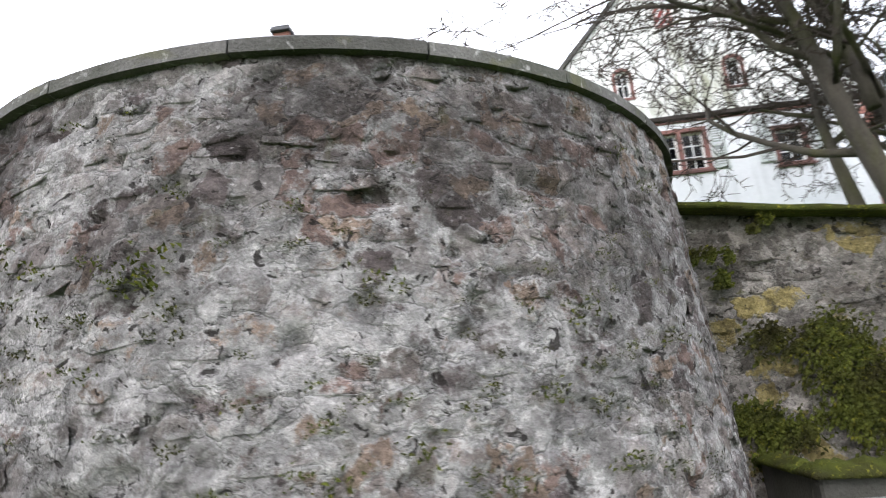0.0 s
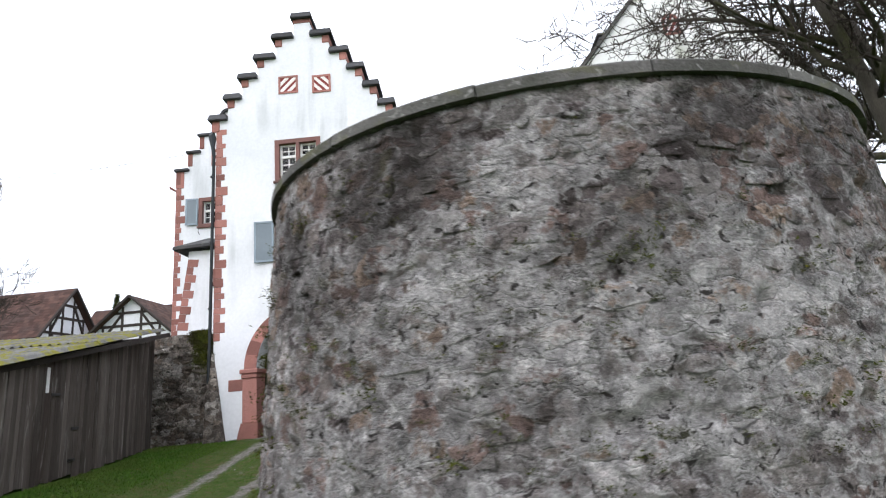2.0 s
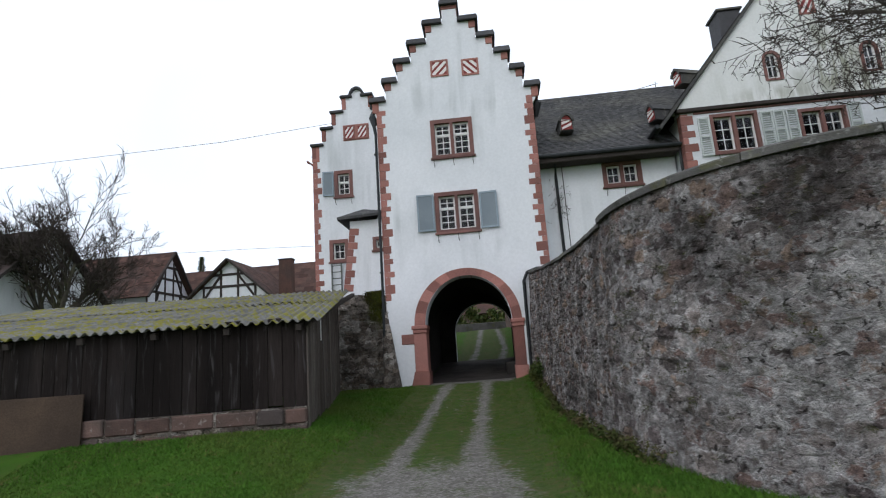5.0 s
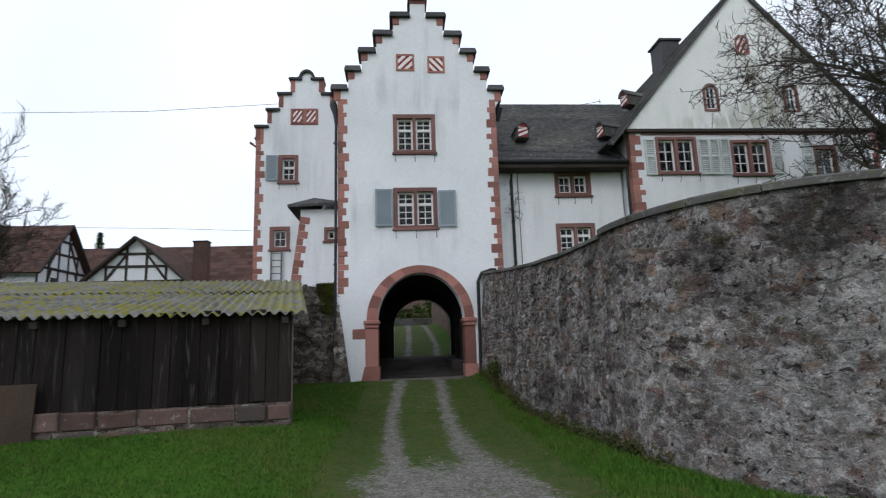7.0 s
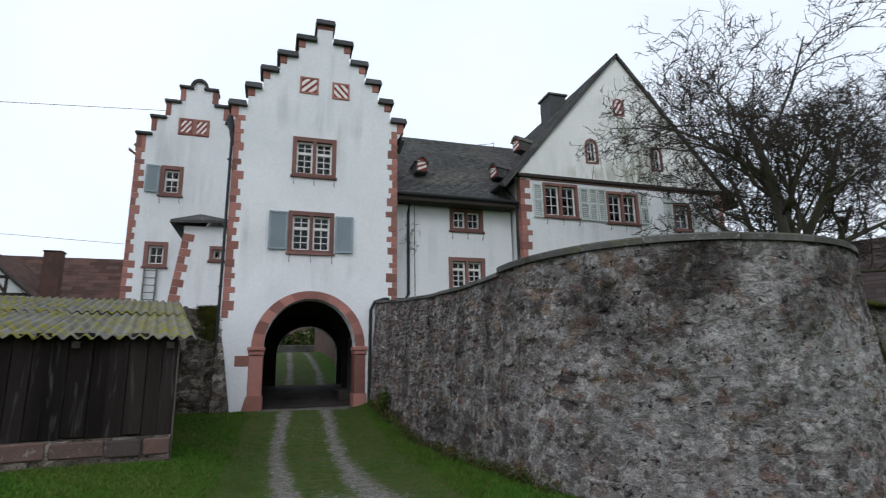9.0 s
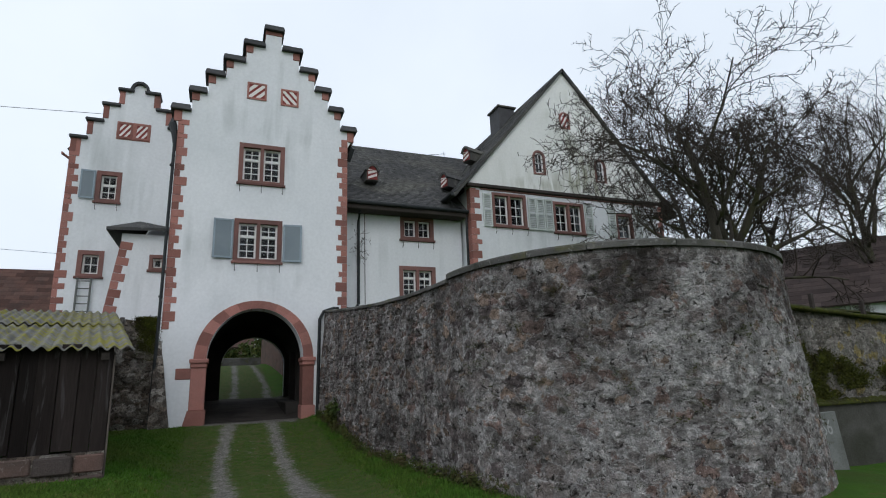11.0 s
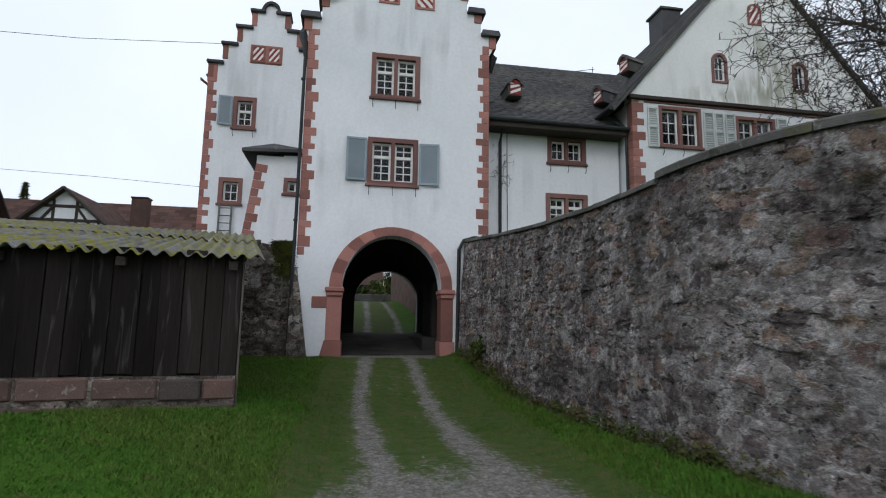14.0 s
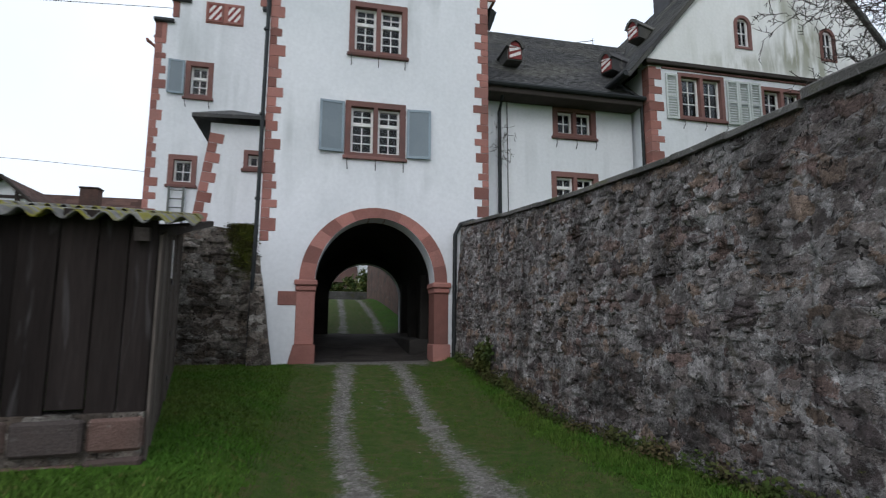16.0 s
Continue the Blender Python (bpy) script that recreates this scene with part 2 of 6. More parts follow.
    col = value(col, ranged(chip.outputs["Blue"], 0.0, 1.0, 0.78, 1.24))
    cracks = calc("MULTIPLY", ranged(rims.outputs["Distance"], 0.0, 0.05, 1.0, 0.0), ranged(tex(5.2, 5, 0.7), 0.52, 0.6, 0.0, 0.9))
    hollow = calc("MAXIMUM", calc("MAXIMUM", joint, cracks), pits)
    col = mix(hollow, col, tuple(v * 0.32 for v in dark))
    col = mix(ranged(tex(26, 3, 0.55, 0.2), 0.66, 0.70, 0.0, 0.55), col, tuple(min(v * 1.25, 0.7) for v in mortar))
    # run-off, black growth, moss
    grime = calc("MULTIPLY", ranged(tex(1.7, 8, 0.72, 0.9, run), 0.50, 0.64), run_amount)
    grime = calc("MAXIMUM", grime, calc("MULTIPLY", ranged(tex(0.62, 7, 0.62, 1.1, run), 0.5, 0.68), run_amount))
    if lane_tone:
        streaks = ranged(tex(1.15, 8, 0.7, 0.7, drip), 0.47, 0.64, 0.0, 0.66)
        grime = calc("MAXIMUM", grime, calc("MULTIPLY", streaks, lane))
    if stains:
        grime = calc("MAXIMUM", grime, calc("MULTIPLY", patches(stains, wobble(2.6, 2.4)), ranged(tex(9, 7, 0.75, 0.5), 0.34, 0.56, 0.45, 0.92)))
    col = mix(grime, col, tuple(v * 0.42 for v in dark))
    col = mix(ranged(tex(3.7, 6, 0.65, 0.8), 0.61, 0.68, 0.0, moss), col, (0.075, 0.075, 0.022))
    l.new(col, b.inputs["Base Color"])
    height = calc("ADD", calc("ADD", ranged(edges.outputs["Distance"], 0.0, 0.11, 0.0, 0.55), ranged(blot, 0.2, 0.8, 0.0, 1.5)), calc("SUBTRACT", ranged(fine, 0.2, 0.8, 0.0, 0.6), hollow))
    bp = n.new("ShaderNodeBump")
    bp.inputs["Strength"].default_value, bp.inputs["Distance"].default_value = 0.9, 0.032
    l.new(height, bp.inputs["Height"])
    l.new(bp.outputs["Normal"], b.inputs["Normal"])
    return m


PLASTER = surface("white_lime_plaster", [(0.69, 0.705, 0.735), (0.765, 0.775, 0.80), (0.66, 0.68, 0.705)], 0.9, 12, 0.9, 0.05, streak=((0.40, 0.425, 0.43), 0.6), grain=0.25)
GABLE_STAINS = (((6.1, 14.9, 9.9), (0.42, 3, 1.3), 0.8), ((6.75, 14.9, 9.7), (0.5, 3, 0.9), 0.75), ((5.55, 14.9, 9.3), (0.7, 3, 0.6), 0.5), ((4.4, 14.9, 8.95), (1.2, 3, 0.3), 0.5), ((7.3, 14.9, 9.0), (1.0, 3, 0.4), 0.6), ((5.8, 14.9, 11.2), (0.25, 3, 0.6), 0.4))
PLASTER_STAINED = surface("stained_lime_plaster", [(0.74, 0.75, 0.74), (0.82, 0.82, 0.80), (0.68, 0.69, 0.67)], 1.0, 12, 0.9, 0.06, streak=((0.36, 0.375, 0.30), 0.5), grain=0.25, spots=((0.17, 0.175, 0.09), GABLE_STAINS))
RED_STONE = surface("red_sandstone", [(0.29, 0.132, 0.11), (0.36, 0.172, 0.146), (0.26, 0.132, 0.115)], 4.0, 70, 0.85, 0.25, per="object")
WINDOW_STONE = surface("dull_red_window_stone", [(0.17, 0.088, 0.078), (0.225, 0.118, 0.104), (0.15, 0.088, 0.08)], 4.0, 70, 0.85, 0.25, per="object")
RED_FOOT = surface("weathered_red_foundation", [(0.10, 0.064, 0.054), (0.17, 0.11, 0.094), (0.085, 0.066, 0.058), (0.24, 0.21, 0.188)], 5.0, 60, 0.92, 0.6, per="object", tint=(0.055, 0.05, 0.048))
PALE_STONES = ((0.29, 0.262, 0.252), (0.19, 0.165, 0.158), (0.26, 0.222, 0.208), (0.34, 0.318, 0.312), (0.225, 0.16, 0.142), (0.28, 0.256, 0.248), (0.155, 0.128, 0.126), (0.275, 0.205, 0.165), (0.24, 0.215, 0.205))
BROWN_STONES = ((0.21, 0.18, 0.155), (0.13, 0.108, 0.092), (0.26, 0.225, 0.195), (0.34, 0.31, 0.28), (0.17, 0.135, 0.11))
RAMPART = dict(stones=PALE_STONES, mortar=(0.53, 0.508, 0.50), dark=(0.092, 0.078, 0.073), cover=0.40, stains=BASTION_STAINS + LANE_STAINS, washes=LIME_WASHES, run_amount=0.36, lane_tone=(1.06, 1.06, 1.06))
YARD = dict(stones=BROWN_STONES, mortar=(0.26, 0.24, 0.215), dark=(0.05, 0.042, 0.036), cover=0.15, size=4.2, run_amount=0.35, moss=0.2)
RUBBLE_CORE = masonry("lime_mortar_rubble", **RAMPART)
RUBBLE = masonry("rubble_stone", per="island", **RAMPART)
RUBBLE_ONE = masonry("rubble_stone_face", per="object", **RAMPART)
YARD_MORTAR = masonry("brown_yard_mortar", **YARD)
YARD_RUBBLE = masonry("brown_yard_stone", per="island", **YARD)
YARD_RUBBLE_ONE = masonry("brown_yard_stone_face", per="object", **YARD)
MOSSY_WALL = masonry("mossy_retaining_wall", ((0.23, 0.21, 0.19), (0.15, 0.135, 0.12), (0.28, 0.255, 0.235), (0.26, 0.21, 0.09), (0.19, 0.17, 0.15)), (0.33, 0.31, 0.285), (0.09, 0.08, 0.068), cover=0.35, moss=0.85, size=4.0, run_amount=0.5)
COPING = surface("weathered_coping_stone", [(0.085, 0.081, 0.078), (0.15, 0.143, 0.137), (0.07, 0.07, 0.06), (0.25, 0.243, 0.236)], 5.0, 60, 0.9, 0.5, per="object", moss=((0.12, 0.12, 0.04), 0.4))
MOSS = surface("moss", [(0.03, 0.038, 0.009), (0.08, 0.09, 0.014), (0.03, 0.028, 0.010), (0.17, 0.16, 0.02)], 9.0, 80, 1.0, 1.0, per="island")
SLATE = surface("dark_roof_slate", [(0.05, 0.05, 0.051), (0.09, 0.089, 0.09), (0.11, 0.107, 0.094), (0.16, 0.157, 0.145)], 1.6, 30, 0.75, 0.4, per="island", world_space=True)
CAP_SLATE = surface("slate_cap", [(0.05, 0.05, 0.053), (0.085, 0.085, 0.09)], 4.0, 40, 0.7, 0.4, per="object")
TILE = surface("old_red_roof_tile", [(0.075, 0.045, 0.038), (0.11, 0.062, 0.05), (0.07, 0.048, 0.042)], 2.0, 14, 0.9, 0.5, per="island", streak=((0.045, 0.036, 0.033), 0.5))
BROWN_TILE = surface("brown_roof_tile", [(0.05, 0.038, 0.036), (0.075, 0.056, 0.052), (0.048, 0.038, 0.036)], 2.0, 14, 0.9, 0.5, per="island")
WHITE_PAINT = surface("white_window_paint", [(0.72, 0.72, 0.71), (0.8, 0.8, 0.79)], 6, 60, 0.55, 0.05)
SHUTTER_PANEL = surface("dull_blue_shutter_panel", [(0.20, 0.235, 0.265), (0.225, 0.262, 0.29), (0.185, 0.22, 0.25)], 3, 40, 0.7, 0.05, streak=((0.15, 0.18, 0.2), 0.4), grain=0.2)
BLUE_PAINT = surface("grey_blue_shutter_paint", [(0.27, 0.33, 0.38), (0.32, 0.38, 0.43), (0.24, 0.29, 0.33)], 3, 40, 0.7, 0.1, streak=((0.18, 0.22, 0.25), 0.3))
PALE_PAINT = surface("pale_shutter_paint", [(0.52, 0.56, 0.55), (0.6, 0.63, 0.61), (0.47, 0.5, 0.49)], 3, 40, 0.7, 0.1, streak=((0.35, 0.38, 0.36), 0.4))
LOUVRE_RED = surface("dark_red_shutter_paint", [(0.20, 0.045, 0.045), (0.26, 0.065, 0.06)], 5, 40, 0.75, 0.1)
LOUVRE_WHITE = surface("white_shutter_stripe", [(0.72, 0.68, 0.66), (0.8, 0.77, 0.75)], 5, 40, 0.75, 0.1)
IRON = surface("dark_iron", [(0.03, 0.03, 0.032), (0.06, 0.055, 0.055)], 10, 60, 0.6, 0.1, metal=0.4)
PIPE = surface("dark_zinc_pipe", [(0.025, 0.028, 0.03), (0.05, 0.053, 0.055)], 5, 40, 0.55, 0.1, metal=0.5)
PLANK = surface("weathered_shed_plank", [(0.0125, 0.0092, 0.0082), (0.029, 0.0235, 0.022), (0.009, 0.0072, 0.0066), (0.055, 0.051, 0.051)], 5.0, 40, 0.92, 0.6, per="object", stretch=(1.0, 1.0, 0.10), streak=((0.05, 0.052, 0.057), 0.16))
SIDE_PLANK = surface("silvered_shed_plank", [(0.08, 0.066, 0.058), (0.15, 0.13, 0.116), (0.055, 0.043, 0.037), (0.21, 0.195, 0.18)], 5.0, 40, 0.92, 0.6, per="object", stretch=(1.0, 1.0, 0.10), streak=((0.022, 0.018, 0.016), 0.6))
BEAM = surface("dark_timber", [(0.035, 0.03, 0.028), (0.065, 0.055, 0.05)], 4, 40, 0.9, 0.4)
CORRUGATED = surface("mossy_corrugated_cement_sheet", [(0.15, 0.148, 0.14), (0.26, 0.256, 0.245), (0.11, 0.107, 0.1), (0.06, 0.06, 0.055)], 6.0, 50, 0.95, 0.7, moss=((0.21, 0.195, 0.03), 0.92), moss_from=0.475)
GRASS_GROUND = surface("damp_lawn", [(0.030, 0.078, 0.008), (0.052, 0.115, 0.012), (0.045, 0.072, 0.013), (0.08, 0.075, 0.024)], 2.5, 45, 1.0, 1.0, spread=0.25)
BLADE = surface("grass_blade", [(0.038, 0.10, 0.012), (0.07, 0.152, 0.018), (0.085, 0.12, 0.024), (0.14, 0.13, 0.045)], 2.2, 30, 0.8, 0.0, per="island")
CONCRETE = surface("old_concrete", [(0.13, 0.136, 0.13), (0.185, 0.19, 0.183), (0.09, 0.094, 0.083)], 4, 50, 0.9, 0.4, streak=((0.1, 0.105, 0.09), 0.6))
DAMP_CONCRETE = surface("damp_dark_concrete", [(0.06, 0.058, 0.052), (0.095, 0.092, 0.085), (0.045, 0.046, 0.036)], 4, 50, 0.9, 0.4, streak=((0.03, 0.032, 0.022), 0.6))
CHALK = surface("faded_chalk", [(0.26, 0.265, 0.26), (0.34, 0.345, 0.34)], 20, 90, 0.95, 0.0)
# trodden earth, coloured darker to carry the shade inside the passage
SHADED_EARTH = surface("shaded_passage_earth", [(0.045, 0.04, 0.036), (0.075, 0.066, 0.06), (0.03, 0.027, 0.025)], 4, 50, 1.0, 0.8)
BARK = surface("mossy_bark", [(0.045, 0.04, 0.035), (0.085, 0.075, 0.062), (0.06, 0.06, 0.03)], 8, 60, 0.95, 0.9, stretch=(1, 1, 0.35))
TWIG = surface("dark_twig", [(0.035, 0.028, 0.024), (0.06, 0.05, 0.042)], 8, 60, 0.9, 0.0)
RUST_BOARD = surface("brown_weathered_board", [(0.06, 0.042, 0.031), (0.085, 0.06, 0.044), (0.045, 0.033, 0.026)], 3, 40, 0.85, 0.3)
# near-black: the shade of passage and rooms is put into this colour
SHADE_DARK = surface("shade_dark_interior", [(0.036, 0.033, 0.031), (0.058, 0.054, 0.051), (0.024, 0.022, 0.021)], 2, 40, 0.95, 0.3)
IVY = surface("dark_ivy_leaf", [(0.035, 0.06, 0.018), (0.06, 0.09, 0.025), (0.10, 0.10, 0.03)], 9, 50, 0.6, 0.0, per="island")
WEED = surface("low_weed", [(0.03, 0.05, 0.012), (0.055, 0.075, 0.018), (0.075, 0.055, 0.028)], 9, 50, 0.8, 0.0, per="island")

GLASS = bpy.data.materials.new("window_glass")
GLASS.use_nodes = True
gn, gl = GLASS.node_tree.nodes, GLASS.node_tree.links
gn.clear()
g_out, g_mix = gn.new("ShaderNodeOutputMaterial"), gn.new("ShaderNodeMixShader")
g_tr, g_gl, g_fr = gn.new("ShaderNodeBsdfTransparent"), gn.new("ShaderNodeBsdfGlossy"), gn.new("ShaderNodeFresnel")
g_tr.inputs["Color"].default_value = (0.55, 0.58, 0.60, 1)
g_gl.inputs["Roughness"].default_value = 0.04
g_fr.inputs["IOR"].default_value = 1.38
gl.new(g_fr.outputs["Fac"], g_mix.inputs["Fac"])
gl.new(g_tr.outputs["BSDF"], g_mix.inputs[1])
gl.new(g_gl.outputs["BSDF"], g_mix.inputs[2])
gl.new(g_mix.outputs["Shader"], g_out.inputs["Surface"])


# ---------- building blocks ----------
def mesh_of(name, bm, material, smooth=False):
    me = bpy.data.meshes.new(name)
    bmesh.ops.recalc_face_normals(bm, faces=bm.faces)
    bm.to_mesh(me)
    bm.free()
    me.materials.append(material)
    if smooth:
        for p in me.polygons:
            p.use_smooth = True
    return me


def under(ob, parent):
    ob.parent = parent
    ob.matrix_parent_inverse = parent.matrix_basis.inverted() if parent.parent is None else Matrix.Identity(4)
    return ob


def part(name, bm, material, parent, label="", smooth=False):
    """One mesh in world coordinates, as a part under a thing or under a part."""
    ob = new(name, mesh_of(name, bm, material, smooth))
    under(ob, parent)
    return tagged(ob, label) if label else ob


def piece(name, me, m, parent):
    """An object of its own on shared mesh data, placed at m."""
    ob = new(name, me)
    ob.matrix_basis = m
    return under(ob, parent)


def thing(name, at, label, category, group="", kind=""):
    ob = new(name)
    ob.empty_display_size = 0.2
    ob.matrix_basis = Matrix.Translation(at)
    return tagged(ob, label, category, group, kind)


def solid(name, bm, material, label, category, kind="", smooth=False, group=""):
    return tagged(new(name, mesh_of(name, bm, material, smooth)), label, category, group, kind)


def box(bm, x0, x1, y0, y1, z0, z1, bevel=0.0, m=None):
    got = bmesh.ops.create_cube(bm, size=1.0)["verts"]
    for v in got:
        v.co = Vector(((x0 + x1) / 2 + v.co.x * (x1 - x0), (y0 + y1) / 2 + v.co.y * (y1 - y0), (z0 + z1) / 2 + v.co.z * (z1 - z0)))
    if bevel:
        edges = list({e for v in got for e in v.link_edges})
        got = bmesh.ops.bevel(bm, geom=edges, offset=bevel, segments=1, affect="EDGES")["verts"]
    if m is not None:
        bmesh.ops.transform(bm, matrix=m, verts=list(got))
    return got


def boxed(x0, x1, y0, y1, z0, z1, bevel=0.0, m=None):
    bm = bmesh.new()
    box(bm, x0, x1, y0, y1, z0, z1, bevel, m)
    return bm


def slab(outer, holes, y0, y1):
    """A wall standing in the plane y, from y0 (front) back to y1: an outline in x and z, and openings through it."""
    bm = bmesh.new()
    for ring in (outer, *holes):
        vs = [bm.verts.new((x, y0, z)) for x, z in ring]
        for a, b in zip(vs, vs[1:] + vs[:1]):
            bm.edges.new((a, b))
    bmesh.ops.triangle_fill(bm, use_beauty=True, use_dissolve=False, edges=bm.edges[:], normal=(0, -1, 0))
    got = bmesh.ops.extrude_face_region(bm, geom=bm.faces[:])
    bmesh.ops.translate(bm, verts=[g for g in got["geom"] if isinstance(g, bmesh.types.BMVert)], vec=(0, y1 - y0, 0))
    return bm


def rect(x0, x1, z0, z1):
    return [(x0, z0), (x1, z0), (x1, z1), (x0, z1)]


def arch_ring(x0, x1, z0, spring, crown, steps=20):
    cx, r = (x0 + x1) / 2, (x1 - x0) / 2
    top = [(cx + r * math.cos(math.pi * i / steps), spring + (crown - spring) * math.sin(math.pi * i / steps)) for i in range(steps + 1)]
    return [(x0, z0), (x1, z0), *top]


def tube(bm, pts, radii, sides=6):
    """A round pipe or limb along points."""
    rings = []
    for i, p in enumerate(pts):
        a, b = pts[max(i - 1, 0)], pts[min(i + 1, len(pts) - 1)]
        d = (Vector(b) - Vector(a)).normalized()
        u = d.orthogonal().normalized()
        w = d.cross(u)
        r = radii[i] if isinstance(radii, (list, tuple)) else radii
        rings.append([bm.verts.new(Vector(p) + r * (math.cos(2 * math.pi * k / sides) * u + math.sin(2 * math.pi * k / sides) * w)) for k in range(sides)])
    for r0, r1 in zip(rings, rings[1:]):
        best = min(range(sides), key=lambda s: (r0[0].co - r1[s].co).length)
        for k in range(sides):
            bm.faces.new((r0[k], r0[(k + 1) % sides], r1[(k + 1 + best) % sides], r1[(k + best) % sides]))
    bm.faces.new(rings[0])
    bm.faces.new(rings[-1])


def ease(a, b, v):
    t = min(max((v - a) / (b - a), 0.0), 1.0)
    return t * t * (3 - 2 * t)


def ground_z(x, y):
    """Height of the ground: lawn, ramp up to the gate, courtyard rising behind it."""
    z = 0.20 - 0.18 * ease(1.5, 4.0, x)
    z += 0.16 * ease(-4.8, -3.7, x) * ease(2.0, 5.0, y) * (1 - ease(-3.6, -2.0, x))
    z += 0.46 * ease(-6.9, -8.2, x) * ease(4.0, 6.9, y) * (1 - ease(9, 14, y))
    z += 0.60 * ease(9.0, 14.6, y)
    z += 0.50 * ease(14.8, 22.0, y) + 1.8 * ease(22.0, 36.0, y)
    z += 0.02 * noise.noise((x * 0.8, y * 0.8, 0)) + 0.012 * noise.noise((x * 2.5, y * 2.5, 3))
    return z


def sheet(x0, x1, y0, y1, nx, ny, height):
    bm = bmesh.new()
    rows = [[bm.verts.new((x0 + (x1 - x0) * i / nx, y0 + (y1 - y0) * j / ny, height(x0 + (x1 - x0) * i / nx, y0 + (y1 - y0) * j / ny))) for i in range(nx + 1)] for j in range(ny + 1)]
    for j in range(ny):
        for i in range(nx):
            bm.faces.new((rows[j][i], rows[j][i + 1], rows[j + 1][i + 1], rows[j + 1][i]))
    return bm


# ---------- ground ----------
def graded(lo, hi, near_lo, near_hi, step, far):
    vals, v = [], near_lo
    while v < near_hi:
        vals.append(v)
        v += step
    vals.append(near_hi)
    d, v = step, near_lo
    while v > lo:
        d = min(d * 1.5, far)
        v -= d
        vals.insert(0, max(v, lo))
    d, v = step, near_hi
    while v < hi:
        d = min(d * 1.5, far)
        v += d
        vals.append(min(v, hi))
    return vals


bm = bmesh.new()
gx, gy = graded(-2500, 2500, -15, 6, 0.25, 400), graded(-2500, 2500, -5, 40, 0.25, 400)
grid = [[bm.verts.new((x, y, ground_z(x, y))) for x in gx] for y in gy]
for j in range(len(gy) - 1):
    for i in range(len(gx) - 1):
        bm.faces.new((grid[j][i], grid[j][i + 1], grid[j + 1][i + 1], grid[j + 1][i]))
ground = solid("ground", bm, GRASS_GROUND, "damp green lawn rising to the gate", "ground", "structure", True)


# the lane: two wheel ruts as (x, y, width), worn gravel round them
RUTS = (((-6.3, -6.0, 1.1), (-6.32, 3.8, 0.95), (-6.48, 5.2, 0.62), (-6.62, 7.0, 0.46), (-6.66, 10.5, 0.40), (-6.5, 13.0, 0.42), (-6.4, 15.4, 0.6)),
        ((-5.35, -6.0, 1.1), (-5.40, 3.8, 1.0), (-5.38, 5.2, 0.78), (-5.45, 7.0, 0.56), (-5.46, 10.0, 0.42), (-5.42, 12.0, 0.38), (-5.3, 15.4, 0.6)))
YARD_RUTS = (((-6.2, 21.9, 0.5), (-6.0, 27.0, 0.4), (-5.9, 36.0, 0.5)), ((-4.9, 21.9, 0.5), (-4.6, 27.0, 0.4), (-5.0, 36.0, 0.5)))


def along(pts, y):
    for (xa, ya, wa), (xb, yb, wb) in zip(pts, pts[1:]):
        if y <= yb:
            u = min(max((y - ya) / (yb - ya), 0.0), 1.0)
            return xa + (xb - xa) * u, wa + (wb - wa) * u
    return pts[-1][0], pts[-1][2]


def wear(x, y, ruts=RUTS):
    """How far the grass is worn off: 1 on bare gravel, 0 on the lawn."""
    best = 0.0
    for pts in ruts:
        cx, w = along(pts, y)
        d = abs(x - cx) / (w / 2)
        best = max(best, 1.0 - 0.62 * d)
    if ruts is RUTS:
        mid = (along(RUTS[0], y)[0] + along(RUTS[1], y)[0]) / 2
        best = max(best, 0.88 * (1 - ease(4.9, 7.0, y)) * (1 - ease(0.75, 1.5, abs(x - mid))), 0.20 * (1 - ease(0.5, 1.1, abs(x - mid))))
        best = max(best, ease(13.6, 14.9, y) * (1 - ease(1.1, 1.6, abs(x - mid))))
    best += 0.24 * noise.noise((x * 2.1, y * 1.3, 7)) + 0.24 * noise.noise((x * 6.3, y * 5.1, 2))
    return min(max(best, 0.0), 1.0)


def lane(name, x0, x1, y0, y1, step, ruts, label):
    """A sheet on the ground, sinking below the lawn at its edges, with the worn share kept per corner."""
    nx, ny = int((x1 - x0) / step), int((y1 - y0) / step)
    verts, faces, share = [], [], []
    for j in range(ny + 1):
        for i in range(nx + 1):
            x, y = x0 + (x1 - x0) * i / nx, y0 + (y1 - y0) * j / ny
            w = wear(x, y, ruts)
            edge = min(i, nx - i) / 6
            verts.append((x, y, ground_z(x, y) + (0.018 if edge > 0.9 else 0.012 * edge - 0.015 * (1 - edge)) + 0.006 * noise.noise((x * 7, y * 7, 1))))
            share.append(w)
    for j in range(ny):
        for i in range(nx):
            k = j * (nx + 1) + i
            faces.append((k, k + 1, k + nx + 2, k + nx + 1))
    me = bpy.data.meshes.new(name)
    me.from_pydata(verts, [], faces)
    me.attributes.new("worn", "FLOAT", "POINT").data.foreach_set("value", share)
    me.materials.append(LANE_GROUND)
    for p in me.polygons:
        p.use_smooth = True
    return tagged(new(name, me), label, "track", "", "structure")


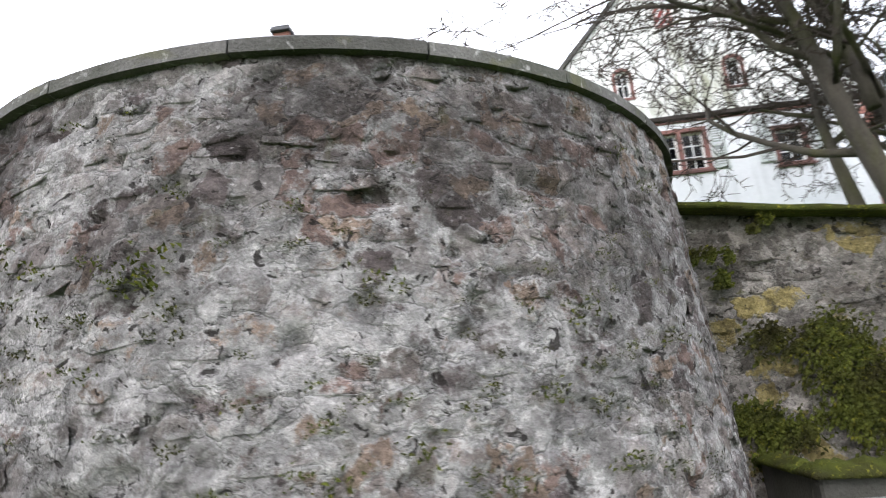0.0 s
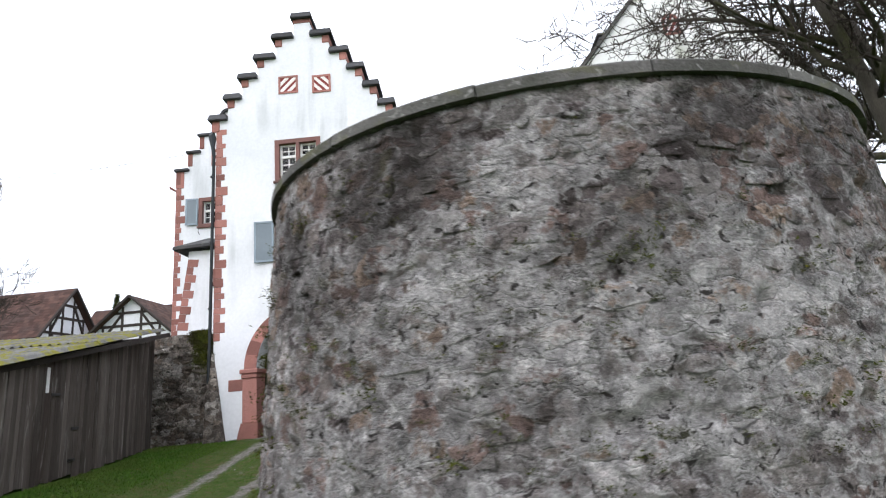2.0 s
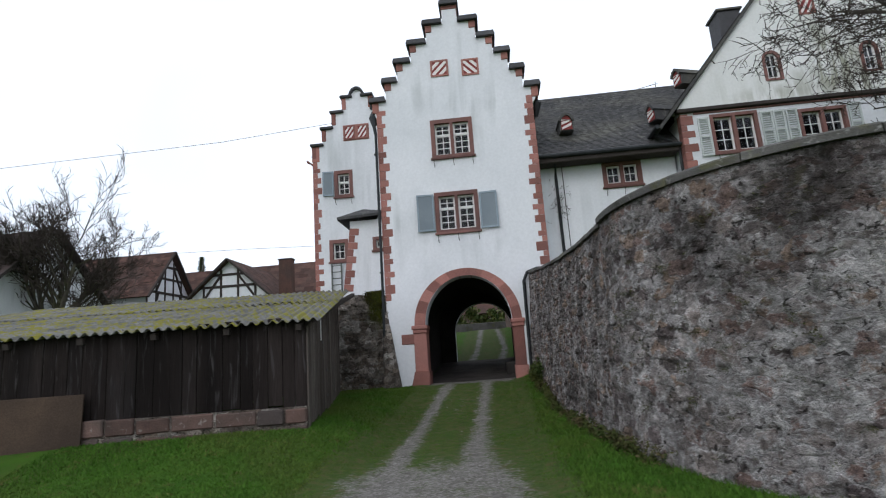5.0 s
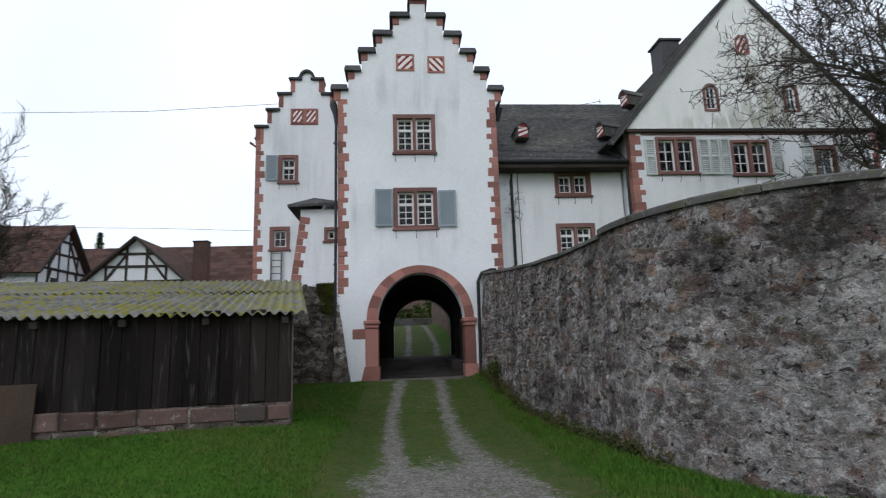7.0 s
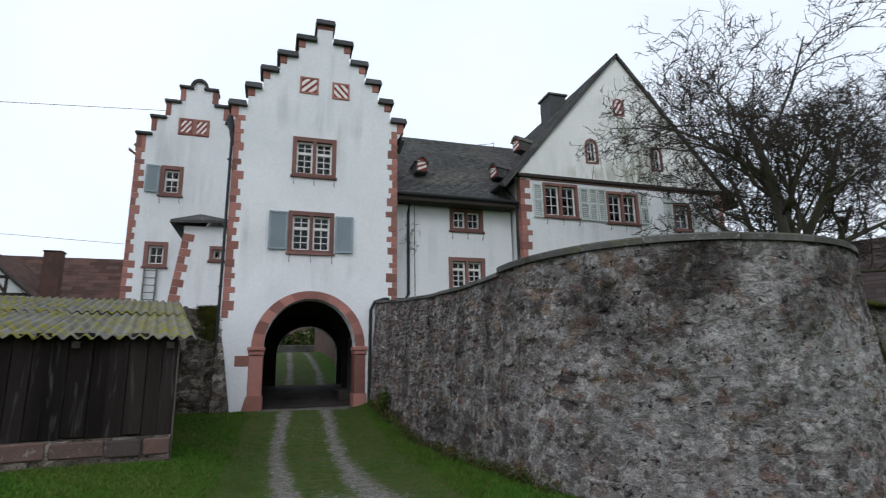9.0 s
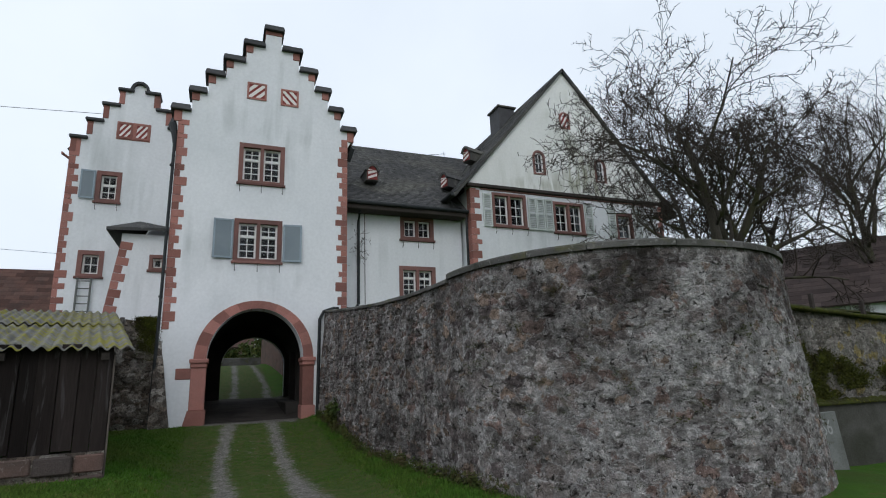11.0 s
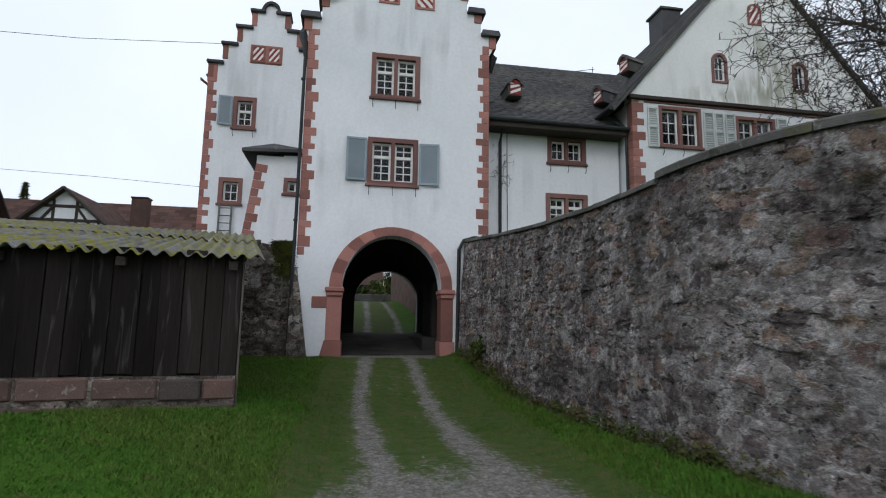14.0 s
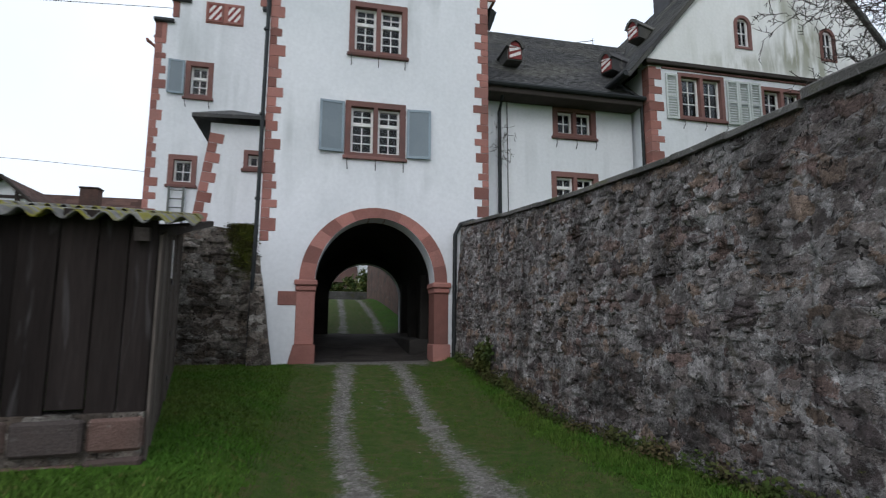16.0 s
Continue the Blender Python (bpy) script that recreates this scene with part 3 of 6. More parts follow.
def lane_material():
    """Trodden earth and thin grass giving way to pale gravel where the wheels run."""
    m = bpy.data.materials.new("lane_gravel_and_grass")
    m.use_nodes = True
    n, l = m.node_tree.nodes, m.node_tree.links
    b = n["Principled BSDF"]
    b.inputs["Roughness"].default_value, b.inputs["Specular IOR Level"].default_value = 0.95, 0.12
    pos = n.new("ShaderNodeNewGeometry").outputs["Position"]

    def tex(scale, detail=5.0):
        t = n.new("ShaderNodeTexNoise")
        t.inputs["Scale"].default_value, t.inputs["Detail"].default_value, t.inputs["Roughness"].default_value = scale, detail, 0.68
        l.new(pos, t.inputs["Vector"])
        return t.outputs["Fac"]

    def tone(fac, *stops):
        r = n.new("ShaderNodeValToRGB")
        while len(r.color_ramp.elements) < len(stops):
            r.color_ramp.elements.new(0.5)
        for e, (p, c) in zip(r.color_ramp.elements, stops):
            e.position, e.color = p, (*c, 1)
        l.new(fac, r.inputs["Fac"])
        return r.outputs["Color"]

    def calc(op, a, c):
        x = n.new("ShaderNodeMath")
        x.operation = op
        for k, v in enumerate((a, c)):
            if isinstance(v, float):
                x.inputs[k].default_value = v
            else:
                l.new(v, x.inputs[k])
        return x.outputs["Value"]

    def mix(fac, a, c, mode="MIX"):
        x = n.new("ShaderNodeMix")
        x.data_type, x.blend_type = "RGBA", mode
        for sock, v in (("Factor", fac), ("A", a), ("B", c)):
            if isinstance(v, float):
                x.inputs[sock].default_value = v
            else:
                l.new(v, x.inputs[sock])
        return x.outputs["Result"]

    stones = n.new("ShaderNodeTexVoronoi")
    stones.inputs["Scale"].default_value = 34.0
    l.new(pos, stones.inputs["Vector"])
    grit = tex(90)
    gravel = mix(0.45, tone(tex(5.0, 7), (0.32, (0.09, 0.083, 0.07)), (0.5, (0.165, 0.153, 0.137)), (0.68, (0.25, 0.238, 0.22))), tone(stones.outputs["Color"], (0.1, (0.07, 0.064, 0.056)), (0.5, (0.15, 0.14, 0.126)), (0.9, (0.34, 0.33, 0.31))))
    turf = tone(tex(6.5, 8), (0.3, (0.030, 0.062, 0.011)), (0.48, (0.056, 0.086, 0.020)), (0.6, (0.08, 0.082, 0.03)), (0.74, (0.11, 0.09, 0.05)))
    att = n.new("ShaderNodeAttribute")
    att.attribute_name = "worn"
    ragged = calc("ADD", att.outputs["Fac"], calc("MULTIPLY", calc("SUBTRACT", tex(14.0, 8), 0.5), 1.6))
    edge = n.new("ShaderNodeMapRange")
    edge.inputs["From Min"].default_value, edge.inputs["From Max"].default_value = 0.42, 0.82
    l.new(ragged, edge.inputs["Value"])
    col = mix(edge.outputs["Result"], turf, gravel)
    col = mix(1.0, col, tone(grit, (0.3, (0.7, 0.7, 0.7)), (0.7, (1.25, 1.25, 1.25))), "MULTIPLY")
    l.new(col, b.inputs["Base Color"])
    bp = n.new("ShaderNodeBump")
    bp.inputs["Strength"].default_value, bp.inputs["Distance"].default_value = 0.8, 0.02
    l.new(calc("ADD", grit, calc("MULTIPLY", stones.outputs["Distance"], 0.8)), bp.inputs["Height"])
    l.new(bp.outputs["Normal"], b.inputs["Normal"])
    return m


LANE_GROUND = lane_material()
lane("lane", -7.7, -4.1, -6.0, 15.4, 0.05, RUTS, "grassy lane with two pale gravel wheel ruts")
lane("court_lane", -7.3, -4.0, 21.9, 36.0, 0.12, YARD_RUTS, "wheel ruts across the courtyard grass")
passage_floor = solid("passage_floor", sheet(-7.3, -4.2, 15.2, 22.2, 24, 50, lambda x, y: ground_z(x, y) + 0.03), SHADED_EARTH, "trodden earth in the gate passage, darkened for its shade", "floor", "structure", True)

# ---------- rubble walls ----------
CX, CY = -0.5, 5.95


def bastion_at(s, z):
    """A place on the bastion and lane wall at run s (metres) and height z, with its outward normal."""
    lean = 0.065 * (2.0 - z)
    if s < 0:
        return Vector((-3.47 + 0.056 * s - lean, CY - s, z)), Vector((-1, -0.056, 0.065)).normalized()
    a = math.pi + s / 3.0
    r = 3.0 + lean
    if a < 1.5 * math.pi:
        r += 0.07 * math.sin(2 * (a - math.pi)) ** 2 - 0.03 * (1 - s / 4.72)
    d = Vector((math.cos(a), math.sin(a), 0))
    return Vector((CX + r * d.x, CY + r * d.y, z)), (d + Vector((0, 0, 0.065))).normalized()


def top_of(s):
    if s >= 0:
        return 3.385
    y = CY - s
    for (ya, za), (yb, zb) in (((5.0, 3.34), (7.2, 3.32)), ((7.2, 3.32), (9.4, 3.43)), ((9.4, 3.43), (11.9, 3.63)), ((11.9, 3.63), (15.2, 3.96))):
        if y <= yb:
            return za + (zb - za) * (y - ya) / (yb - ya)
    return 3.96


def rough(p, amount):
    q = Vector((p.x, p.y, p.z * 1.5))
    pit = max(noise.noise(q * 5.3 + Vector((9, 2, 4))) - 0.3, 0.0) * 8.0
    return amount * (noise.noise(q * 2.3) * 0.55 + noise.noise(q * 6.1) * 0.5 + noise.noise(q * 13.0) * 0.6 - pit)


def rubble_face(name, at, s0, s1, top, base, ds, material, label, depth=0.45, amount=0.022):
    """The mortared core of a wall, with an uneven face, a flat top and a back."""
    bm = bmesh.new()
    ns = int((s1 - s0) / ds)
    nz = int(3.4 / ds)
    cols = []
    for i in range(ns + 1):
        s = s0 + (s1 - s0) * i / ns
        col = []
        for j in range(nz + 1):
            z = base + (top(s) - base) * j / nz
            p, n = at(s, z)
            col.append(bm.verts.new(p + n * rough(p, amount)))
        p, n = at(s, top(s))
        col.append(bm.verts.new(p - n * depth))
        p, n = at(s, base)
        col.append(bm.verts.new(p - n * depth))
        cols.append(col)
    for a, b in zip(cols, cols[1:]):
        for j in range(len(a) - 1):
            bm.faces.new((a[j], b[j], b[j + 1], a[j + 1]))
    for c in (cols[0], cols[-1]):
        bm.faces.new(c)
    return solid(name, bm, material, label, "wall", "structure", True)


def stone_outline(rnd, w, h):
    n = rnd.choice((5, 6, 7, 8))
    out = []
    for k in range(n):
        a = 2 * math.pi * (k + rnd.uniform(-0.25, 0.25)) / n
        c, s = math.cos(a), math.sin(a)
        e = rnd.uniform(0.45, 0.8)
        out.append((math.copysign(abs(c) ** e, c) * w / 2 * rnd.uniform(0.7, 1.1), math.copysign(abs(s) ** e, s) * h / 2 * rnd.uniform(0.7, 1.15)))
    return out


def add_stone(verts, faces, rnd, m, w, h, proud):
    """One weathered field stone, 8 to 40 triangles, proud of its bed."""
    ring = stone_outline(rnd, w, h)
    k = len(verts)
    n = len(ring)
    for sc, d in ((1.0, -0.4 * proud - 0.004), (0.95, proud * 0.7), (0.7, proud)):
        for x, y in ring:
            verts.append(m @ Vector((x * sc, y * sc, d + (rnd.uniform(-0.25, 0.25) * proud if d > 0 else 0))))
    for b in range(2):
        for a in range(n):
            faces.append((k + b * n + a, k + b * n + (a + 1) % n, k + (b + 1) * n + (a + 1) % n, k + (b + 1) * n + a))
    faces.append(tuple(k + 2 * n + a for a in range(n)))


def lay_stones(parent, at, s0, s1, top, base, seed, single, materials, size=(0.10, 0.32), course=(0.05, 0.14), near=None, skip=0.42, proud=(0.001, 0.012)):
    """Rubble courses over a wall face: those in the near stretch as pieces, the rest joined."""
    rnd = random.Random(seed)
    verts, faces, count = [], [], 0
    shared = []
    for _ in range(24):
        v, f = [], []
        add_stone(v, f, rnd, Matrix.Identity(4), 1.0, 1.0, 1.0)
        me = bpy.data.meshes.new("stone")
        me.from_pydata([tuple(c) for c in v], [], f)
        me.materials.append(rnd.choice(materials))
        for p in me.polygons:
            p.use_smooth = True
        shared.append(me)
    z = base
    while z < 3.9:
        h = rnd.uniform(*course)
        s = s0 + rnd.uniform(0, 0.2)
        while s < s1:
            w = rnd.uniform(*size) * (1.5 if rnd.random() < 0.08 else 1.0)
            zz = z + h / 2 + rnd.uniform(-0.03, 0.03)
            hh = h * rnd.uniform(0.7, 1.15)
            if zz + hh / 2 < top(s + w / 2) - 0.01 and s + w < s1 and rnd.random() > skip:
                p, n = at(s + w / 2, zz)
                up = Vector((0, 0, 1))
                ex = up.cross(n).normalized()
                ey = n.cross(ex)
                m = Matrix(((ex.x, ey.x, n.x, p.x), (ex.y, ey.y, n.y, p.y), (ex.z, ey.z, n.z, p.z), (0, 0, 0, 1)))
                m = m @ Matrix.Rotation(rnd.uniform(-0.16, 0.16), 4, "Z")
                d = rnd.uniform(*proud)
                m = Matrix.Translation(n * rough(p, 0.022)) @ m
                if near and near(s, zz) and count < single:
                    count += 1
                    piece("stone", rnd.choice(shared), m @ Matrix.Diagonal((w, hh, d, 1)), parent)
                else:
                    add_stone(verts, faces, rnd, m, w, hh, d)
            s += w + rnd.uniform(0.01, 0.05)
        z += h + rnd.uniform(0.0, 0.02)
    me = bpy.data.meshes.new("rubble_stones")
    me.from_pydata([tuple(c) for c in verts], [], faces)
    me.materials.append({RUBBLE_ONE: RUBBLE, MOSSY_WALL: MOSSY_WALL, YARD_RUBBLE_ONE: YARD_RUBBLE}[materials[0]])
    for p in me.polygons:
        p.use_smooth = True
    ob = new("rubble_stones", me)
    under(ob, parent)
    return tagged(ob, kind="stuff")


wall_bastion = rubble_face("wall_bastion", bastion_at, 0.0, 9.6, top_of, 0.0, 0.034, RUBBLE_CORE, "round bastion wall of mortared grey rubble with moss", depth=0.5)
wall_lane = rubble_face("wall_lane", bastion_at, -8.9, 0.0, top_of, 0.0, 0.045, RUBBLE_CORE, "dark weathered rubble wall beside the lane", depth=0.5)


def coping(parent, s0, s1, step, thick, over, rnd):
    """Flat capping stones along the wall, each a piece of its own."""
    s = s0
    while s < s1 - 0.05:
        e = min(s + step * rnd.uniform(0.8, 1.2), s1)
        bm = bmesh.new()
        n = max(2, int((e - s) / 0.15))
        lift = rnd.uniform(-0.008, 0.008)
        prev = None
        for i in range(n + 1):
            ss = s + 0.006 + (e - s - 0.012) * i / n
            z = top_of(ss) + lift
            p, d = bastion_at(ss, z)
            d = Vector((d.x, d.y, 0)).normalized()
            w = 0.006 * noise.noise((ss * 9, 0, 5))
            ring = [bm.verts.new(p + d * a + Vector((0, 0, b))) for a, b in ((over + w, 0.0), (over + w, thick * 0.75), (over - 0.025, thick), (-0.42, thick + 0.02), (-0.42, 0.0))]
            if prev:
                for k in range(5):
                    bm.faces.new((prev[k], prev[(k + 1) % 5], ring[(k + 1) % 5], ring[k]))
            else:
                bm.faces.new(ring)
            prev = ring
        bm.faces.new(prev)
        part("coping_stone", bm, COPING, parent)
        s = e


coping(wall_bastion, 0.0, 9.6, 1.0, 0.10, 0.05, random.Random(4))
coping(wall_lane, -8.88, -0.02, 0.8, 0.07, 0.05, random.Random(5))

# retaining wall running off beyond the bastion
RW_TOP = ((2.4, 3.27), (4.1, 3.05), (7.0, 2.84), (14.0, 2.5), (30.0, 2.0))


def rw_at(s, z):
    return Vector((s, 5.7 + 0.05 * (z - 1.0), z)), Vector((0, -1, 0.03)).normalized()


def rw_top(s):
    for (xa, za), (xb, zb) in zip(RW_TOP, RW_TOP[1:]):
        if s <= xb:
            return za + (zb - za) * (s - xa) / (xb - xa) - 0.08
    return 2.0


wall_terrace = rubble_face("wall_terrace", rw_at, 2.35, 26.0, rw_top, -0.1, 0.09, MOSSY_WALL, "mossy stone retaining wall below the terrace", depth=0.5, amount=0.03)
bm = bmesh.new()
prev = None
for i in range(90):
    x = 2.3 + 23.5 * i / 89
    z = rw_top(x) + 0.02 * noise.noise((x * 2, 0, 1))
    ring = [bm.verts.new(c) for c in ((x, 5.62, z), (x, 5.62, z + 0.055 + 0.02 * noise.noise((x * 5, 4, 1))), (x, 6.2, z + 0.22 + 0.03 * noise.noise((x * 3, 1, 1))), (x, 7.0, z + 0.46 + 0.03 * noise.noise((x * 2, 5, 1))), (x, 7.0, z))]
    if prev:
        for k in range(5):
            bm.faces.new((prev[k], prev[(k + 1) % 5], ring[(k + 1) % 5], ring[k]))
    else:
        bm.faces.new(ring)
    prev = ring
bm.faces.new(prev)
part("coping", bm, MOSS, wall_terrace, "moss-grown sloping coping", True)

# terrace lawn behind the walls
bm = bmesh.new()
edge = [bastion_at(s, 3.2)[0] + Vector((0.3, 0, 0)) for s in (-8.7, -5, -2, 0)]
edge += [Vector((CX + 2.75 * math.cos(a), CY + 2.75 * math.sin(a), 3.2)) for a in [math.pi + math.pi * k / 20 for k in range(21)]]
edge += [Vector((3.0, 6.1, 3.1)), Vector((26, 6.1, 2.4)), Vector((60, 15, 2.4)), Vector((60, 60, 3.2)), Vector((-3.1, 60, 3.2)), Vector((-3.1, 15.3, 3.2))]
bm.faces.new([bm.verts.new((v.x, v.y, min(v.z, 3.2))) for v in edge])
bmesh.ops.triangulate(bm, faces=bm.faces[:])
solid("terrace", bm, GRASS_GROUND, "grass terrace behind the bastion", "ground", "structure")
# ---------- castle ----------
PANES = {}


def glass_pane(parent, x0, x1, z0, z1, y):
    key = (round(x1 - x0, 3), round(z1 - z0, 3))
    if key not in PANES:
        PANES[key] = mesh_of("pane", boxed(-key[0] / 2, key[0] / 2, -0.003, 0.003, -key[1] / 2, key[1] / 2), GLASS)
    ob = piece("pane", PANES[key], Matrix.Translation(((x0 + x1) / 2, y, (z0 + z1) / 2)), parent)
    ob.visible_shadow = False


def casement(parent, x0, x1, z0, z1, y, cols, rows, split=0.0):
    """A white glazed light: frame, bars and panes. split: height share of a fixed upper light."""
    bm, bars = bmesh.new(), []
    f = 0.055
    for a in (rect(x0, x0 + f, z0, z1), rect(x1 - f, x1, z0, z1), rect(x0 + f, x1 - f, z0, z0 + f), rect(x0 + f, x1 - f, z1 - f, z1)):
        box(bm, a[0][0], a[1][0], y, y + 0.06, a[0][1], a[2][1])
    spans = [(z0 + f, z1 - f, rows)]
    if split:
        zs = z1 - split * (z1 - z0)
        box(bm, x0 + f, x1 - f, y - 0.012, y + 0.06, zs - 0.04, zs + 0.04)
        spans = [(z0 + f, zs - 0.04, rows), (zs + 0.04, z1 - f, max(1, round(rows * split / (1 - split))))]
    for za, zb, n in spans:
        for k in range(1, cols):
            xx = x0 + f + (x1 - x0 - 2 * f) * k / cols
            bars.append((xx - 0.013, xx + 0.013, y + 0.012, y + 0.048, za, zb))
        for k in range(1, n):
            zz = za + (zb - za) * k / n
            bars.append((x0 + f, x1 - f, y + 0.014, y + 0.046, zz - 0.012, zz + 0.012))
        for c in range(cols):
            for r in range(n):
                w, h = (x1 - x0 - 2 * f) / cols, (zb - za) / n
                glass_pane(parent, x0 + f + c * w + 0.013, x0 + f + (c + 1) * w - 0.013, za + r * h + 0.012, za + (r + 1) * h - 0.012, y + 0.03)
    part("casement", bm, WHITE_PAINT, parent, "white-painted wooden casement with glazing bars")
    for bar in bars:
        part("glazing_bar", boxed(*bar), WHITE_PAINT, parent)


def bracket(parent, x, z, y):
    bm = bmesh.new()
    tube(bm, [(x, y + 0.03, z + 0.02), (x, y - 0.10, z + 0.0), (x, y - 0.12, z - 0.16), (x + 0.01, y - 0.03, z - 0.24)], 0.011, 5)
    part("bracket", bm, IRON, parent, "thin iron flower-box bracket")


def window(house, x0, x1, z0, z1, y, lights=2, frame_w=0.13, cols=2, rows=3, split=0.36, brackets=3, stone=None):
    """A stone-framed window, proud of the wall face y; its casements sit back in the reveal."""
    stone = stone or WINDOW_STONE
    holes, lw = [], (x1 - x0 - 2 * frame_w - (lights - 1) * 0.1) / lights
    spans = [(x0 + frame_w + k * (lw + 0.1), x0 + frame_w + k * (lw + 0.1) + lw) for k in range(lights)]
    for a, b in spans:
        holes.append(rect(a, b, z0 + frame_w * 0.8, z1 - frame_w))
    w = part("window", slab(rect(x0, x1, z0, z1), holes, y - 0.025, y + 0.22), stone, house, "red sandstone window surround")
    part("window_sill", boxed(x0 - 0.04, x1 + 0.04, y - 0.07, y + 0.02, z0 - 0.055, z0 + 0.02, 0.01), stone, w)
    # dark sheet added behind the panes in place of an unlit room
    part("room_wall", boxed(x0 - 0.3, x1 + 0.3, y + 1.1, y + 1.15, z0 - 0.4, z1 + 0.4), SHADE_DARK, w, "dark sheet standing in for the unlit room behind the panes")
    for a, b in spans:
        casement(w, a, b, z0 + frame_w * 0.8, z1 - frame_w, y + 0.1, cols, rows, split)
    for k in range(brackets):
        bracket(w, x0 + 0.06 + (x1 - x0 - 0.12) * k / max(brackets - 1, 1), z0 - 0.06, y - 0.02)
    return w


def hole_of(x0, x1, z0, z1):
    return rect(x0 + 0.03, x1 - 0.03, z0 + 0.03, z1 - 0.03)


def shutter(house, x0, x1, z0, z1, y, paint, slats=0, swing=4.0, hinge_left=True):
    """An open shutter: a frame with a board panel or slats, standing just off the wall."""
    w, h = x1 - x0, z1 - z0
    m = Matrix.Translation((x0 if hinge_left else x1, y - 0.04, z0)) @ Matrix.Rotation(radians(-swing if hinge_left else swing), 4, "Z")
    k = 0.0 if hinge_left else -w
    bm = bmesh.new()
    for a in ((k, k + 0.055, 0, h), (k + w - 0.055, k + w, 0, h), (k + 0.055, k + w - 0.055, 0, 0.06), (k + 0.055, k + w - 0.055, h - 0.06, h)):
        box(bm, a[0], a[1], -0.02, 0.02, a[2], a[3], 0.004, m)
    if slats:
        box(bm, k + 0.055, k + w - 0.055, -0.015, 0.015, h * 0.48, h * 0.52, 0, m)
    sh = part("shutter", bm, paint, house, "grey-blue painted board shutter, open" if not slats else "pale louvred shutter, open")
    if slats:
        n = slats
        for i in range(n):
            zz = 0.09 + (h - 0.18) * i / (n - 1)
            if abs(zz - h / 2) < 0.04:
                continue
            part("slat", boxed(k + 0.06, k + w - 0.06, -0.003, 0.003, -0.018, 0.018, 0, m @ Matrix.Translation((0, 0, zz)) @ Matrix.Rotation(radians(35), 4, "X")), paint, sh)
    else:
        part("panel", boxed(k + 0.055, k + w - 0.055, -0.008, 0.008, 0.06, h - 0.06, 0, m), SHUTTER_PANEL, sh)


def louvre(house, x0, x1, z0, z1, y, lean=1, arched=False):
    """A red and white striped board shutter in a dark red frame."""
    outer = arch_ring(x0, x1, z0, z1 - (x1 - x0) * 0.4, z1, 10) if arched else rect(x0, x1, z0, z1)
    f = 0.06
    inner = arch_ring(x0 + f, x1 - f, z0 + f, z1 - (x1 - x0) * 0.4, z1 - f, 10) if arched else rect(x0 + f, x1 - f, z0 + f, z1 - f)
    fr = part("louvre", slab(outer, [inner], y - 0.03, y + 0.1), RED_STONE, house, "red frame with diagonally striped red and white boards")
    part("board", slab(inner, [], y - 0.012, y + 0.06), LOUVRE_RED, fr)
    w, h = x1 - x0 - 2 * f, z1 - z0 - 2 * f
    cx, cz = (x0 + x1) / 2, (z0 + z1) / 2
    for d in (-0.72, 0.0, 0.72):
        pts = []
        steps = [(-1 + 2 * i / 24) for i in range(25)]
        band = 0.15 * (w + h) / 2
        lo, hi = [], []
        for s in steps:
            u = s * w / 2
            mid = lean * u * h / w + d * h * 0.75
            a, b = max(mid - band, -h / 2 + 0.01), min(mid + band, (h / 2 if not arched else h / 2 - (x1 - x0) * 0.42 * (1 - math.sqrt(max(0, 1 - s * s)))) - 0.01)
            if b - a > 0.004:
                lo.append((cx + u * 0.98, cz + a))
                hi.append((cx + u * 0.98, cz + b))
        if len(lo) > 2:
            part("stripe", slab(lo + hi[::-1], [], y - 0.022, y - 0.008), LOUVRE_WHITE, fr)


def quoins(house, x, z0, z1, y, side, rnd, short=0.17, long_=0.32, h=0.22):
    """Corner stones, alternately long and short, a few millimetres proud. side +1: the wall lies to the right of x."""
    z, k = z0, 0
    while z < z1 - 0.05:
        hh = min(h * rnd.uniform(0.7, 1.35), z1 - z)
        w = (long_ if k % 2 else short) * rnd.uniform(0.75, 1.2)
        a, b = (x - 0.012, x + w) if side > 0 else (x - w, x + 0.012)
        part("quoin", boxed(a, b, y - 0.012, y + 0.3, z + 0.003, z + hh - 0.003, 0.006), RED_STONE, house)
        z += hh
        k += 1


def step_cap(house, x0, x1, z, y0, y1, mat=None):
    """A small slate-covered saddle on a gable step."""
    bm = bmesh.new()
    cxs = [(x0, z), (x1, z), (x1, z + 0.05), (x1 - 0.03, z + 0.19), (x0 + 0.03, z + 0.19), (x0, z + 0.05)]
    fr = [bm.verts.new((a, y0, b)) for a, b in cxs]
    mid = [bm.verts.new((a, y0 + 0.05, b)) for a, b in cxs]
    bk = [bm.verts.new((a, y1, b)) for a, b in cxs]
    for v in fr[3:5]:
        v.co.y += 0.06
    for p, q in ((fr, mid), (mid, bk)):
        for k in range(6):
            bm.faces.new((p[k], p[(k + 1) % 6], q[(k + 1) % 6], q[k]))
    bm.faces.new(fr)
    bm.faces.new(bk[::-1])
    cap = part("step_cap", bm, mat or CAP_SLATE, house, "slate-covered cap on a gable step")
    return cap


